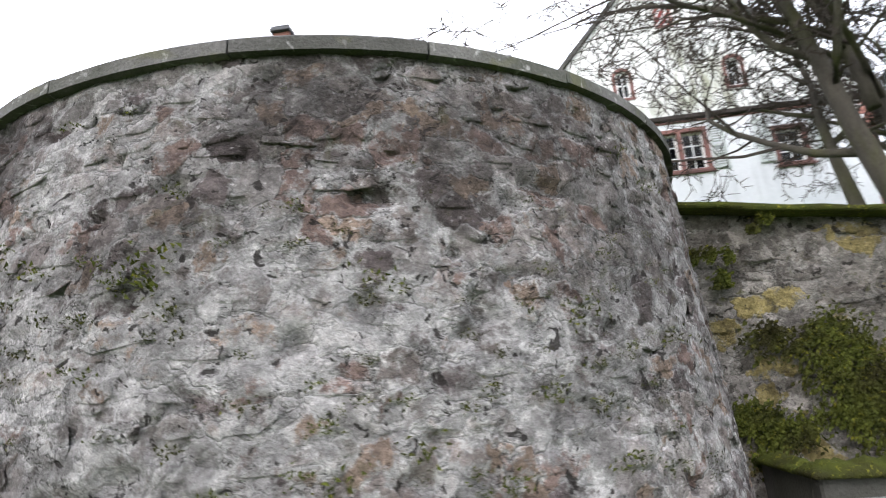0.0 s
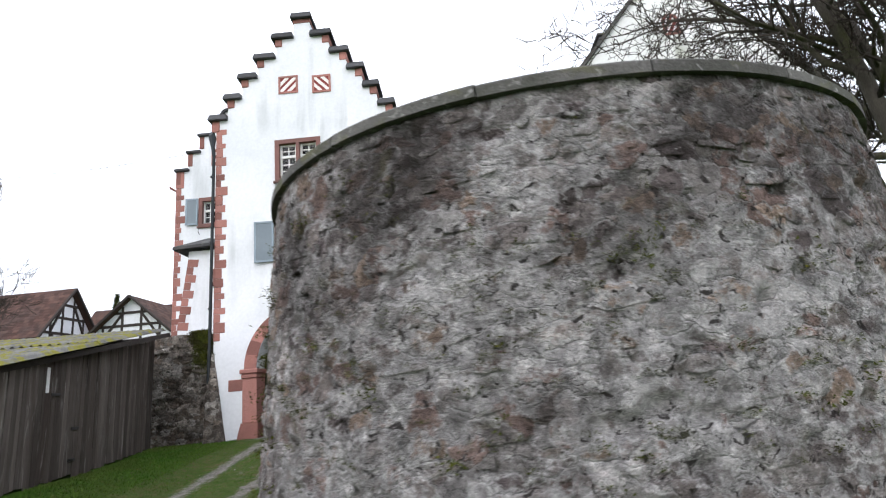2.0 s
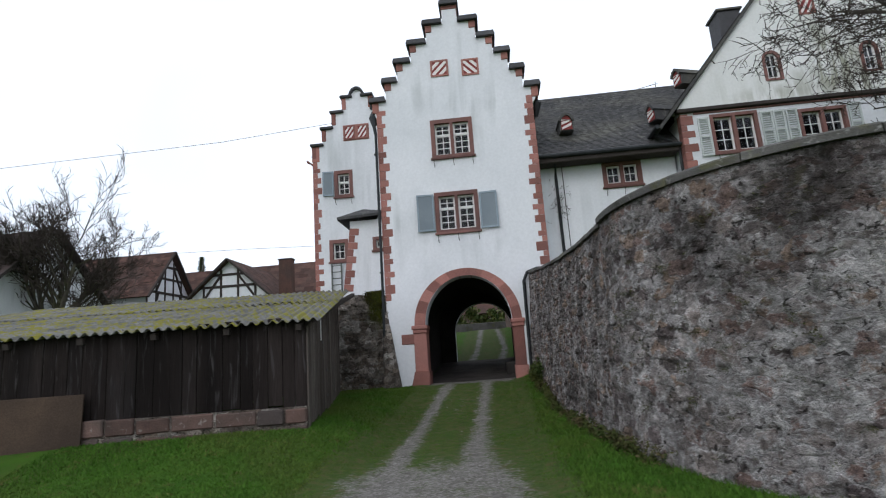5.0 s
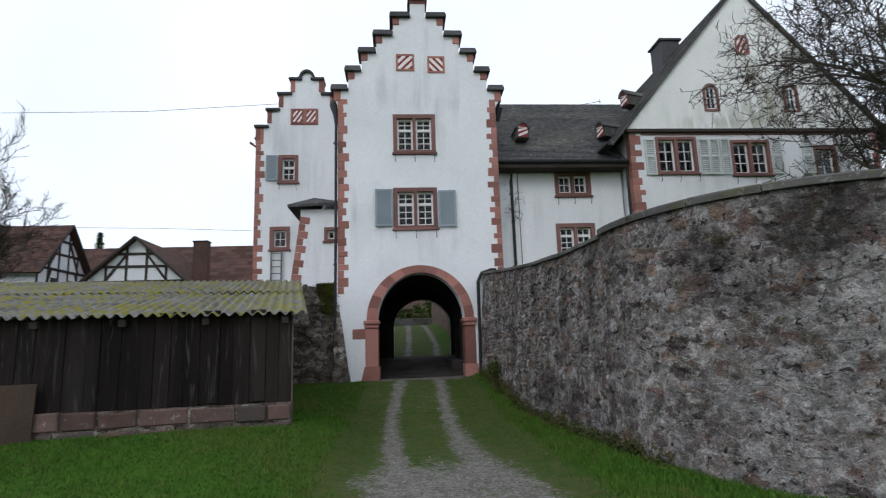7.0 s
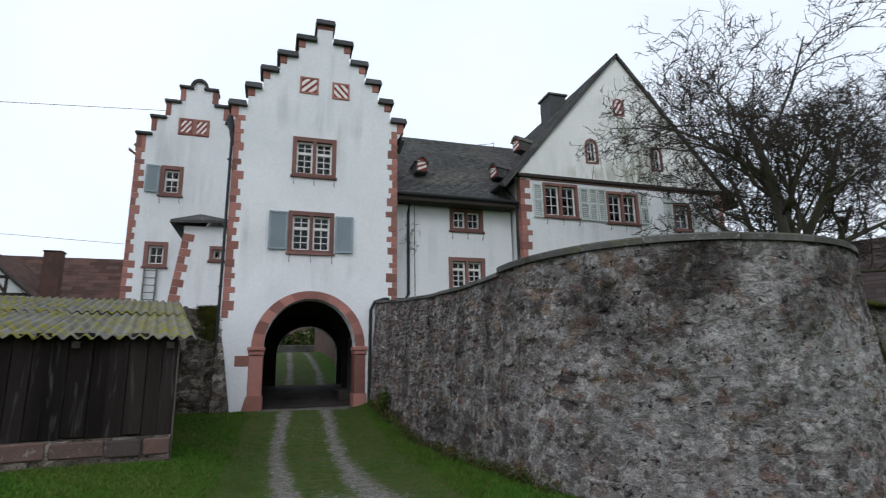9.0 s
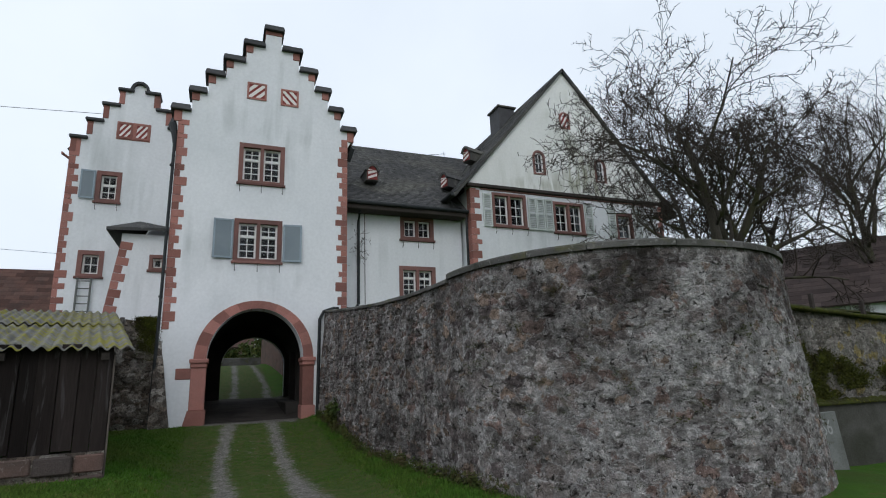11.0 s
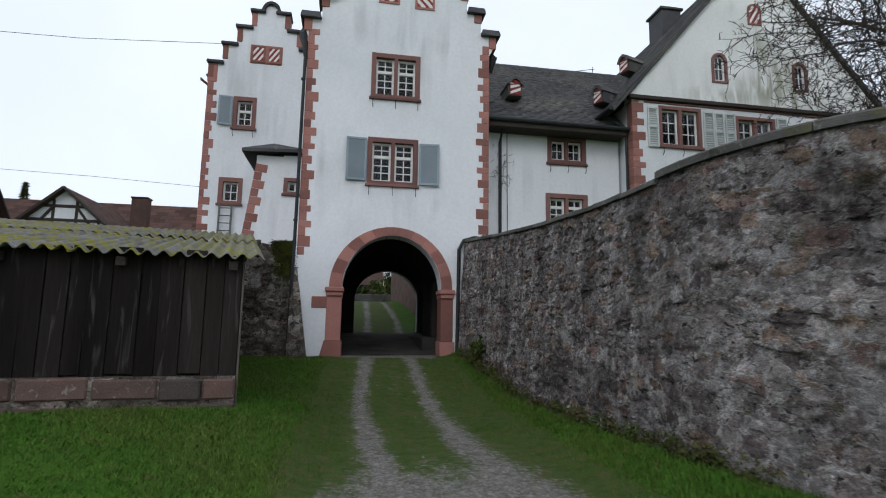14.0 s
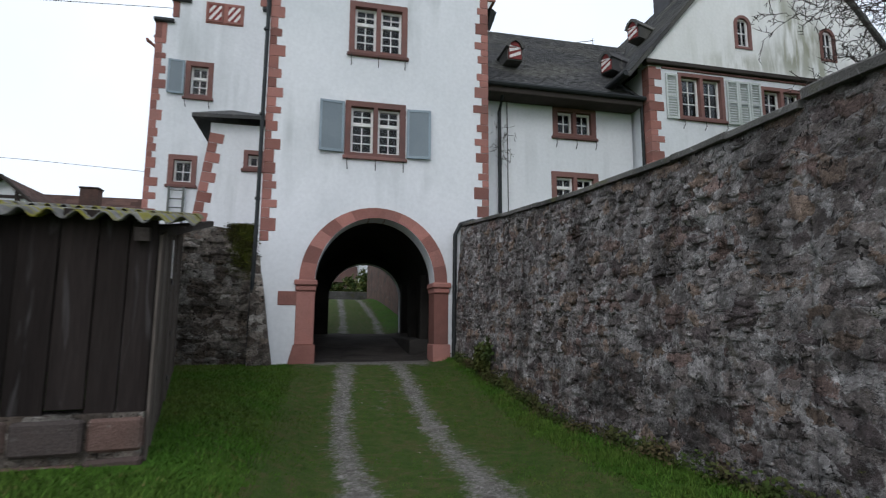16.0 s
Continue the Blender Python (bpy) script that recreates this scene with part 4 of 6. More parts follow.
rq = random.Random(11)
GY = 14.77
TX0, TX1 = -8.30, -3.18
gatehouse = thing("gatehouse", (-5.74, GY, 0.8), "white plastered gate tower with stepped gable, red quoins and arched passage", "gatehouse")
STEP_X = (-8.42, -7.97, -7.54, -7.05, -6.48, -5.90)
STEP_R = (-2.98, -3.42, -3.84, -4.30, -4.82, -5.40)
STEP_Z = (10.04, 10.70, 11.36, 11.99, 12.66, 13.33)
outline = [(TX0, 0.3), (TX0, 9.45), (STEP_X[0], 9.8)]
for k in range(6):
    outline += [(STEP_X[k], STEP_Z[k]), (STEP_X[k + 1] if k < 5 else STEP_R[5], STEP_Z[k])]
for k in range(4, -1, -1):
    outline += [(STEP_R[k + 1], STEP_Z[k]), (STEP_R[k], STEP_Z[k])]
outline += [(STEP_R[0], 9.8), (TX1, 9.45), (TX1, 0.3)]
W1, W2 = (-6.55, -5.18, 7.90, 9.22), (-6.58, -5.19, 5.42, 6.75)
ARCH_IN = arch_ring(-7.12, -4.47, 0.3, 2.55, 4.03, 24)
front = slab(outline, [hole_of(*W1), hole_of(*W2), [(x, max(z, 0.35)) for x, z in ARCH_IN]], GY, GY + 0.6)
part("wall", front, PLASTER, gatehouse, "white lime-plastered front wall with run-off stains")
for k, (a, b) in enumerate(((TX0, TX0 + 0.5), (TX1 - 0.5, TX1))):
    part("wall", boxed(a, b, GY + 0.6, 22.0, 0.3, 10.0), PLASTER, gatehouse)
part("wall", slab(rect(TX0, TX1, 0.3, 10.0), [[(x, max(z, 0.35)) for x, z in arch_ring(-6.72, -4.28, 0.3, 2.55, 3.74, 20)]], 21.5, 22.0), PLASTER, gatehouse)
# added dark sheet covering the white rear wall, painted as if in shade
part("passage_end", slab(rect(TX0 + 0.5, TX1 - 0.5, 0.3, 5.0), [[(x, max(z, 0.35)) for x, z in arch_ring(-6.72, -4.28, 0.3, 2.55, 3.74, 20)]], 21.38, 21.49), SHADE_DARK, gatehouse, "dark sheet before the rear arch wall, standing in for shade")
bm = bmesh.new()
vs = [bm.verts.new(c) for c in ((TX0 - 0.25, GY + 0.45, 9.75), (TX1 + 0.25, GY + 0.45, 9.75), (-5.74, GY + 0.45, 13.0), (TX0 - 0.25, 22.3, 9.75), (TX1 + 0.25, 22.3, 9.75), (-5.74, 22.3, 13.0))]
for fset in ((0, 2, 5, 3), (2, 1, 4, 5), (0, 1, 2), (3, 5, 4), (0, 3, 4, 1)):
    bm.faces.new([vs[k] for k in fset])
part("roof", bm, SLATE, gatehouse, "dark slate roof behind the gable")
bm = bmesh.new()
tube(bm, [(TX0 - 0.12, GY + 0.2, 9.75), (TX0 - 0.16, GY + 0.05, 9.55), (TX0 - 0.10, GY - 0.04, 9.2), (TX0 - 0.06, GY - 0.05, 8.9)], [0.13, 0.12, 0.06, 0.05], 7)
tube(bm, [(TX0 - 0.06, GY - 0.05, 8.95), (TX0 - 0.08, GY - 0.06, 3.6), (TX0 - 0.12, GY - 0.10, 0.75)], 0.045, 7)
for z in (8.2, 6.2, 4.3, 2.2):
    tube(bm, [(TX0 - 0.085, GY - 0.06, z), (TX0 - 0.085, GY - 0.06, z + 0.05)], 0.06, 7)
part("downpipe", bm, PIPE, gatehouse, "dark zinc rainwater pipe on the corner")
bm = bmesh.new()
tube(bm, [(TX1 + 0.12, GY + 0.5, 9.75), (TX1 + 0.2, GY + 0.2, 9.5), (TX1 + 0.12, GY + 0.3, 9.1)], [0.13, 0.11, 0.06], 7)
part("rain_hopper", bm, PIPE, gatehouse)
# passage: side walls, vault, floor; their near-black colour stands in for shade
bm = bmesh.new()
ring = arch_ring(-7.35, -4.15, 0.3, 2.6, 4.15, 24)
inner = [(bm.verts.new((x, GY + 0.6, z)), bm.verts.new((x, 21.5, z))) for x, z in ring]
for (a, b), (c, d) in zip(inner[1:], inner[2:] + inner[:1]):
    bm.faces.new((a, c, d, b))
part("passage_vault", bm, SHADE_DARK, gatehouse, "plastered vault of the gate passage, shade painted into its colour", True)
part("side_step", boxed(-4.75, -4.2, 16.5, 21.3, 0.6, 1.28, 0.03), SHADE_DARK, gatehouse)
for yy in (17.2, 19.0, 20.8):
    part("pilaster", boxed(-4.35, -4.1, yy, yy + 0.35, 0.6, 3.0, 0.02), SHADE_DARK, gatehouse)
# gate arch of red sandstone
bm = bmesh.new()
steps = 26
ri, ro = [], []
for i in range(steps + 1):
    a = math.pi * i / steps
    ri.append((-5.795 + 1.325 * math.cos(a), 2.6 + 1.43 * math.sin(a)))
    ro.append((-5.815 + 1.64 * math.cos(a), 2.6 + 1.66 * math.sin(a)))
for k in range(13):
    seg_i, seg_o = ri[2 * k : 2 * k + 3], ro[2 * k : 2 * k + 3]
    part("voussoir", slab(seg_i + seg_o[::-1], [], GY - 0.02, GY + 0.62), RED_STONE, gatehouse)
for x0, x1, s in ((-7.50, -7.11, -1), (-4.48, -4.15, 1)):
    part("jamb_stone", boxed(x0, x1, GY - 0.02, GY + 0.62, 1.22, 2.36, 0.01), RED_STONE, gatehouse)
    bm = bmesh.new()
    box(bm, x0 - 0.05, x1 + 0.05, GY - 0.10, GY + 0.62, 2.48, 2.60, 0.02)
    box(bm, x0 - 0.02, x1 + 0.02, GY - 0.06, GY + 0.62, 2.36, 2.48, 0.02)
    part("impost", bm, RED_STONE, gatehouse)
    bm = bmesh.new()
    foot = box(bm, x0 - (0.2 if s < 0 else 0.03), x1 + 0.04, GY - 0.12, GY + 0.62, 0.5, 1.22, 0.02)
    for v in bm.verts:
        if v.co.z > 1.1:
            v.co.y = max(v.co.y, GY - 0.05)
            if s < 0 and v.co.x < x0:
                v.co.x = x0 - 0.03
    part("plinth_stone", bm, RED_STONE, gatehouse)
part("tie_stone", boxed(-7.88, -7.45, GY - 0.016, GY + 0.3, 2.05, 2.35, 0.01), RED_STONE, gatehouse)
quoins(gatehouse, TX0, 3.42, 9.75, GY, 1, rq)
quoins(gatehouse, TX1, 4.0, 9.75, GY, -1, rq)
for k in range(5):
    z = STEP_Z[k]
    for a, b, s in ((STEP_X[k], STEP_X[k + 1], -1), (STEP_R[k + 1], STEP_R[k], 1)):
        step_cap(gatehouse, a - (0.12 if s < 0 else -0.01), b + (0.12 if s > 0 else -0.01), z, GY - 0.14, GY + 0.7)
        e = a if s < 0 else b
        part("kneeler", boxed(e - (0.02 if s < 0 else 0.2), e + (0.2 if s < 0 else 0.02), GY - 0.03, GY + 0.5, z - (0.26 if k else 0.36), z, 0.015), RED_STONE, gatehouse)
step_cap(gatehouse, -5.98, -5.32, 13.33, GY - 0.14, GY + 0.7)
part("kneeler", boxed(-5.92, -5.38, GY - 0.02, GY + 0.5, 13.19, 13.33, 0.01), RED_STONE, gatehouse)
window(gatehouse, *W1, GY)
window(gatehouse, *W2, GY)
shutter(gatehouse, -7.15, -6.6, 5.50, 6.70, GY, BLUE_PAINT, 0, 5, False)
shutter(gatehouse, -5.16, -4.6, 5.46, 6.64, GY, BLUE_PAINT, 0, 5, True)
louvre(gatehouse, -6.41, -5.81, 10.75, 11.34, GY, 1)
louvre(gatehouse, -5.37, -4.80, 10.68, 11.27, GY, -1)
# sloping masonry foot on the corner
bm = bmesh.new()
vs = [bm.verts.new(c) for c in ((TX0 - 0.12, GY - 0.35, 0.4), (TX0 + 0.42, GY - 0.30, 0.4), (TX0 + 0.02, GY - 0.02, 3.1), (TX0 - 0.12, GY - 0.02, 3.1), (TX0 - 0.12, GY + 0.3, 0.4), (TX0 + 0.42, GY + 0.3, 0.4), (TX0 + 0.02, GY + 0.3, 3.1), (TX0 - 0.12, GY + 0.3, 3.1))]
for fset in ((0, 1, 2, 3), (1, 5, 6, 2), (4, 7, 6, 5), (0, 3, 7, 4), (2, 6, 7, 3), (0, 4, 5, 1)):
    bm.faces.new([vs[k] for k in fset])
bmesh.ops.subdivide_edges(bm, edges=bm.edges[:], cuts=7, use_grid_fill=True)
for v in bm.verts:
    v.co += Vector((0.3, -1, 0)) * rough(v.co, 0.03)
part("buttress", bm, YARD_RUBBLE, gatehouse, "bare rubble foot of the tower corner")

# rear tower
RY, RX0, RX1 = 18.72, -11.68, -7.6
rear = thing("stair_tower", (-9.7, RY, 0.8), "white plastered rear tower with small stepped gable and red quoins", "tower")
RCX = -9.76
r_out = [(RX0, 0.5), (RX0, 10.35), (-11.26, 10.35), (-11.26, 11.05), (-10.83, 11.05), (-10.83, 11.72), (-10.38, 11.72), (-10.38, 12.35)]
r_out += [(RCX + 0.24 * math.cos(a), 12.35 + 0.34 * math.sin(a)) for a in [math.pi * (1 - k / 10) for k in range(11)]]
r_out += [(-9.13, 12.35), (-9.13, 11.72), (-8.7, 11.72), (-8.7, 11.05), (-8.25, 11.05), (-8.25, 10.35), (RX1, 10.35), (RX1, 0.5)]
RW1, RW2 = (-10.82, -10.06, 8.12, 9.24), (-11.10, -10.34, 5.50, 6.40)
part("wall", slab(r_out, [hole_of(*RW1), hole_of(*RW2)], RY, RY + 0.5), PLASTER, rear, "white lime-plastered gable wall")
part("wall", boxed(RX0, RX0 + 0.5, RY + 0.5, 26, 0.5, 10.3), PLASTER, rear)
part("wall", boxed(RX0 + 0.5, RX1, 25.5, 26, 0.5, 10.3), PLASTER, rear)
bm = bmesh.new()
vs = [bm.verts.new(c) for c in ((RX0 - 0.2, RY + 0.4, 10.1), (RX1, RY + 0.4, 10.1), (RCX, RY + 0.4, 12.3), (RX0 - 0.2, 26.2, 10.1), (RX1, 26.2, 10.1), (RCX, 26.2, 12.3))]
for fset in ((0, 2, 5, 3), (2, 1, 4, 5), (0, 1, 2), (3, 5, 4), (0, 3, 4, 1)):
    bm.faces.new([vs[k] for k in fset])
part("roof", bm, SLATE, rear, "dark slate roof")
quoins(rear, RX0, 3.0, 9.7, RY, 1, rq, 0.16, 0.30, 0.24)
part("kneeler", boxed(RX0 - 0.03, RX0 + 0.28, RY - 0.02, RY + 0.4, 9.7, 10.35, 0.01), RED_STONE, rear)
bm = bmesh.new()
tube(bm, [(RX0 - 0.02, RY + 0.1, 9.62), (RX0 - 0.2, RY - 0.05, 9.72), (RX0 - 0.22, RY - 0.05, 9.78)], [0.05, 0.05, 0.03], 6)
part("gargoyle_spout", bm, RED_STONE, rear)
for xa, xb, z in ((RX0, -11.26, 10.35), (-11.26, -10.83, 11.05), (-10.83, -10.38, 11.72), (-10.38, -10.0, 12.35), (-9.52, -9.13, 12.35), (-9.13, -8.7, 11.72), (-8.7, -8.25, 11.05)):
    part("step_cap", boxed(xa - 0.08, xb + 0.05, RY - 0.12, RY + 0.55, z, z + 0.11, 0.025), CAP_SLATE, rear)
    edge_x = xa if xa < RCX else xb
    part("kneeler", boxed(edge_x - 0.02 if xa < RCX else edge_x - 0.16, edge_x + 0.16 if xa < RCX else edge_x + 0.02, RY - 0.025, RY + 0.4, z - 0.5, z, 0.01), RED_STONE, rear)
bm = slab([(RCX + 0.33 * math.cos(math.pi * k / 12), 12.37 + 0.42 * math.sin(math.pi * k / 12)) for k in range(13)] + [(RCX + 0.23 * math.cos(math.pi * (1 - k / 12)), 12.37 + 0.32 * math.sin(math.pi * (1 - k / 12))) for k in range(13)], [], RY - 0.1, RY + 0.5)
part("round_cap", bm, CAP_SLATE, rear, "rounded slate cap at the gable top")
window(rear, *RW1, RY, 1, 0.14, 2, 2, 0.4, 2)
window(rear, *RW2, RY, 1, 0.14, 2, 2, 0.0, 0)
shutter(rear, -11.28, -10.84, 8.2, 9.22, RY, BLUE_PAINT, 0, 6, False)
fr = part("louvre_frame", boxed(-10.38, -9.31, RY - 0.02, RY + 0.05, 10.48, 11.16, 0.01), RED_STONE, rear)
louvre(rear, -10.34, -9.88, 10.52, 11.12, RY - 0.02, 1)
louvre(rear, -9.81, -9.35, 10.52, 11.12, RY - 0.02, 1)

# lean-to annex between the towers
AY = 16.0
annex = thing("annex", (-9.1, AY, 3.0), "low white annex with slate lean-to roof and sloping red corner stones", "annex")
AW = (-8.90, -8.45, 5.30, 5.78)
part("wall", slab([(-10.0, 1.0), (-9.95, 4.1), (-9.68, 6.1), (-9.68, 6.4), (-8.2, 6.4), (-8.2, 1.0)], [hole_of(*AW)], AY, AY + 4.0), PLASTER, annex)
window(annex, *AW, AY, 1, 0.1, 1, 1, 0.0, 0)
for k in range(9):
    z0 = 4.0 + k * 0.24
    x = -9.95 + (z0 - 4.1) / 2.0 * 0.27
    w = 0.2 if k % 2 else 0.32
    m = Matrix.Translation((x, AY, z0)) @ Matrix.Rotation(radians(7), 4, "Y")
    part("quoin", boxed(-0.01, w, -0.012, 0.3, 0.003, 0.237, 0.006, m), RED_STONE, annex)
bm = bmesh.new()
vs = [bm.verts.new(c) for c in ((-10.05, 15.72, 6.42), (-8.2, 15.72, 6.48), (-8.2, 19.8, 7.6), (-9.4, 19.8, 7.6), (-10.05, 19.8, 6.42), (-9.3, 16.5, 6.85))]
for fset in ((0, 1, 5), (1, 2, 3, 5), (0, 5, 3, 4)):
    bm.faces.new([vs[k] for k in fset])
got = bmesh.ops.extrude_face_region(bm, geom=bm.faces[:])
bmesh.ops.translate(bm, verts=[g for g in got["geom"] if isinstance(g, bmesh.types.BMVert)], vec=(0, 0, 0.09))
part("roof", bm, SLATE, annex, "dark slate lean-to roof")

# ladder leaning on the rear tower
ladder = thing("ladder", (-10.9, RY - 0.1, 3.8), "slim grey ladder against the rear tower wall", "ladder")
for x in (-11.0, -10.62):
    part("rail", boxed(x - 0.025, x + 0.025, RY - 0.14, RY - 0.07, 3.4, 5.45, 0.005), CONCRETE, ladder)
for k in range(8):
    bm = bmesh.new()
    tube(bm, [(-11.0, RY - 0.105, 3.6 + 0.25 * k), (-10.62, RY - 0.105, 3.6 + 0.25 * k)], 0.018, 6)
    part("rung", bm, CONCRETE, ladder)

BACK = Matrix.Translation((-3.0, -0.5, 1.6)) @ Matrix.Scale(1.06, 4) @ Matrix.Translation((3.0, 0.5, -1.6))
for t in (rear, ladder):
    t.matrix_basis = BACK @ t.matrix_basis

# middle wing
MY = 15.75
wing = thing("middle_wing", (-1.0, MY, 3.2), "white plastered middle wing with a dark slate roof", "house wing")
MW1, MW2 = (-1.05, 0.22, 6.68, 7.55), (-1.12, 0.24, 4.55, 5.72)
part("wall", slab(rect(TX1, 1.32, 2.6, 7.9), [hole_of(*MW1), hole_of(*MW2)], MY, MY + 0.5), PLASTER, wing)
window(wing, *MW1, MY, 2, 0.14, 2, 2, 0.0, 3)
window(wing, *MW2, MY, 2, 0.14, 2, 3, 0.3, 0)


def slate_roof(house, name, a, b, c, d, mat, rows, cols, label, thick=0.05):
    """A roof slope laid with courses of slates: corner a-b is the eave, d-c the ridge."""
    a, b, c, d = (Vector(v) for v in (a, b, c, d))
    n = (b - a).cross(d - a).normalized()
    if n.z < 0:
        n = -n
    verts, faces = [], []
    rnd = random.Random(rows * 31 + cols)
    for r in range(rows):
        v0, v1 = r / rows, min((r + 1.25) / rows, 1.0)
        off = 0.5 * (r % 2)
        for k in range(-1, cols + 1):
            u0, u1 = (k + off) / cols, (k + off + 1) / cols
            u0, u1 = max(u0, 0.0), min(u1, 1.0)
            if u1 - u0 < 0.01 / cols:
                continue
            lift = thick * 0.26 + rnd.uniform(0, 0.008)
            q = []
            for u, v, h in ((u0 + 0.002 / cols, v0, lift), (u1 - 0.02 / cols, v0 + rnd.uniform(-0.05, 0.05) / rows, lift), (u1 - 0.02 / cols, v1, 0.004), (u0, v1, 0.004)):
                p = (a * (1 - u) + b * u) * (1 - v) + (d * (1 - u) + c * u) * v
                q.append(p + n * h)
            kk = len(verts)
            verts += q + [q[0] - n * 0.03, q[1] - n * 0.03]
            faces += [(kk, kk + 1, kk + 2, kk + 3), (kk, kk + 4, kk + 5, kk + 1)]
    me = bpy.data.meshes.new(name)
    me.from_pydata([tuple(v) for v in verts], [], faces)
    me.materials.append(mat)
    base = bmesh.new()
    vs = [base.verts.new(p) for p in (a, b, c, d)]
    base.faces.new(vs)
    got = bmesh.ops.extrude_face_region(base, geom=base.faces[:])
    bmesh.ops.translate(base, verts=[g for g in got["geom"] if isinstance(g, bmesh.types.BMVert)], vec=-n * 0.1)
    roof = part(name, base, mat, house, label)
    ob = new("roof_covering", me)
    under(ob, roof)
    tagged(ob, kind="stuff")
    return roof


def dormer(house, x, y, z, face=0.0, w=0.5, h=0.62):
    """A small pointed dormer, its front filled by a striped board."""
    m = Matrix.Translation((x, y, z)) @ Matrix.Rotation(face, 4, "Z")
    shape = [(-w / 2, 0), (w / 2, 0), (w / 2, h * 0.6), (w * 0.3, h * 0.88), (0, h), (-w * 0.3, h * 0.88), (-w / 2, h * 0.6)]
    bm = slab(shape, [], 0.0, 1.3)
    bm.transform(m)
    d = part("dormer", bm, SLATE, house, "small slated dormer with a striped red and white board")
    rim = [(a * 1.2, b * 1.1 - 0.02) for a, b in shape[2:]]
    bm = slab(rim + [(a * 0.86, b * 0.92) for a, b in shape[2:]][::-1], [], -0.09, 1.32)
    bm.transform(m)
    part("dormer_roof", bm, SLATE, d)
    bm = slab([(a * 0.8, 0.03 + b * 0.88) for a, b in shape], [], -0.03, 0.02)
    bm.transform(m)
    part("board", bm, LOUVRE_RED, d)
    for dz in (-0.03, 0.17, 0.37):
        cut = min(0.40 + dz, h * 0.62)
        bm = slab([(-w * 0.36, max(0.05 + dz, 0.04)), (w * 0.36, min(0.2 + dz, h * 0.55)), (w * 0.36, min(0.3 + dz, h * 0.62)), (-w * 0.36, min(0.15 + dz, cut))], [], -0.042, -0.03)
        bm.transform(m)
        part("stripe", bm, LOUVRE_WHITE, d)


slate_roof(wing, "roof", (TX1 - 0.05, MY - 0.55, 7.72), (1.75, MY - 0.55, 7.72), (4.5, 19.9, 11.95), (TX1 - 0.05, 19.9, 11.95), SLATE, 56, 44, "dark mossy slate roof of the middle wing")
slate_roof(wing, "roof", (TX1 - 0.05, 24.0, 7.72), (4.5, 24.0, 7.72), (4.5, 19.9, 11.95), (TX1 - 0.05, 19.9, 11.95), SLATE, 6, 6, "dark slate roof, rear slope")
part("fascia", boxed(TX1 + 0.0, 1.3, MY - 0.62, MY - 0.02, 7.50, 7.68, 0.02), BEAM, wing, "dark boarded eave")
bm = bmesh.new()
tube(bm, [(TX1 + 0.05, MY - 0.66, 7.72), (1.35, MY - 0.66, 7.70)], 0.07, 8)
part("gutter", bm, PIPE, wing, "dark zinc eaves gutter")
bm = bmesh.new()
tube(bm, [(-2.62, MY - 0.62, 7.68), (-2.6, MY - 0.4, 7.5), (-2.58, MY - 0.08, 7.2), (-2.58, MY - 0.08, 4.35), (-2.75, MY - 0.3, 4.15), (-3.6, GY - 0.12, 4.05), (-3.9, GY - 0.13, 3.95), (-4.02, GY - 0.13, 3.7), (-4.05, GY - 0.13, 0.8)], 0.05, 8)
part("downpipe", bm, PIPE, wing, "dark zinc rainwater pipe running over the lane wall")
bm = bmesh.new()
tube(bm, [(-2.35, MY - 0.03, 7.5), (-2.34, MY - 0.03, 4.2)], 0.012, 5)
part("cable", bm, IRON, wing)
dormer(wing, -1.95, 16.15, 8.95, 0.0, 0.46, 0.60)
rt = random.Random(8)
bm = bmesh.new()
for k in range(60):
    p = Vector((-2.56 + rt.gauss(0, 0.12), MY - 0.1 - abs(rt.gauss(0, 0.05)), 6.25 + rt.gauss(0, 0.28)))
    d = Vector((rt.gauss(0, 1), rt.gauss(0, 0.4), rt.gauss(-0.4, 1))).normalized() * rt.uniform(0.1, 0.3)
    tube(bm, [p, p + d * 0.5 + Vector((0, 0, -0.02)), p + d], 0.006, 3)
solid("dry_creeper", bm, TWIG, "withered brown creeper clinging to the rain pipe", "creeper")

# gabled house
HY, HX0, HX1, HAX = 14.97, 1.40, 10.35, 5.86
house = thing("manor_house", (5.9, HY, 3.2), "white plastered house with a tall stained gable and slate roof", "house")
HW = [(2.28, 3.72, 7.2, 8.5), (4.92, 6.34, 7.12, 8.38), (7.9, 8.75, 7.02, 8.14)]
AR = [(4.14, 4.70, 9.40, 10.42), (7.06, 7.62, 9.36, 10.40)]
lower = slab([(HX0, 2.4), (HX1, 2.4), (HX1, 8.72), (HX0, 8.72)], [hole_of(*w) for w in HW], HY, HY + 0.5)
part("wall", lower, PLASTER, house)
gable = slab([(HX0 - 0.1, 8.75), (HX1 + 0.1, 8.75), (HAX, 14.12)], [arch_ring(a + 0.03, b - 0.03, c + 0.03, d - 0.28, d - 0.03, 10) for a, b, c, d in AR], HY - 0.06, HY + 0.44)
part("gable_wall", gable, PLASTER_STAINED, house, "white gable with green and brown run-off stains")
part("wall", boxed(HX0, HX0 + 0.5, HY + 0.5, 27, 2.4, 8.6), PLASTER, house)
part("wall", boxed(HX1 - 0.5, HX1, HY + 0.5, 27, 2.4, 8.6), PLASTER, house)
part("wall", boxed(HX0 + 0.5, HX1 - 0.5, 26.5, 27, 2.4, 8.6), PLASTER, house)
part("string_course", boxed(HX0 - 0.12, HX1 + 0.12, HY - 0.12, HY + 0.1, 8.63, 8.76, 0.02), BEAM, house, "dark moulded band below the gable")
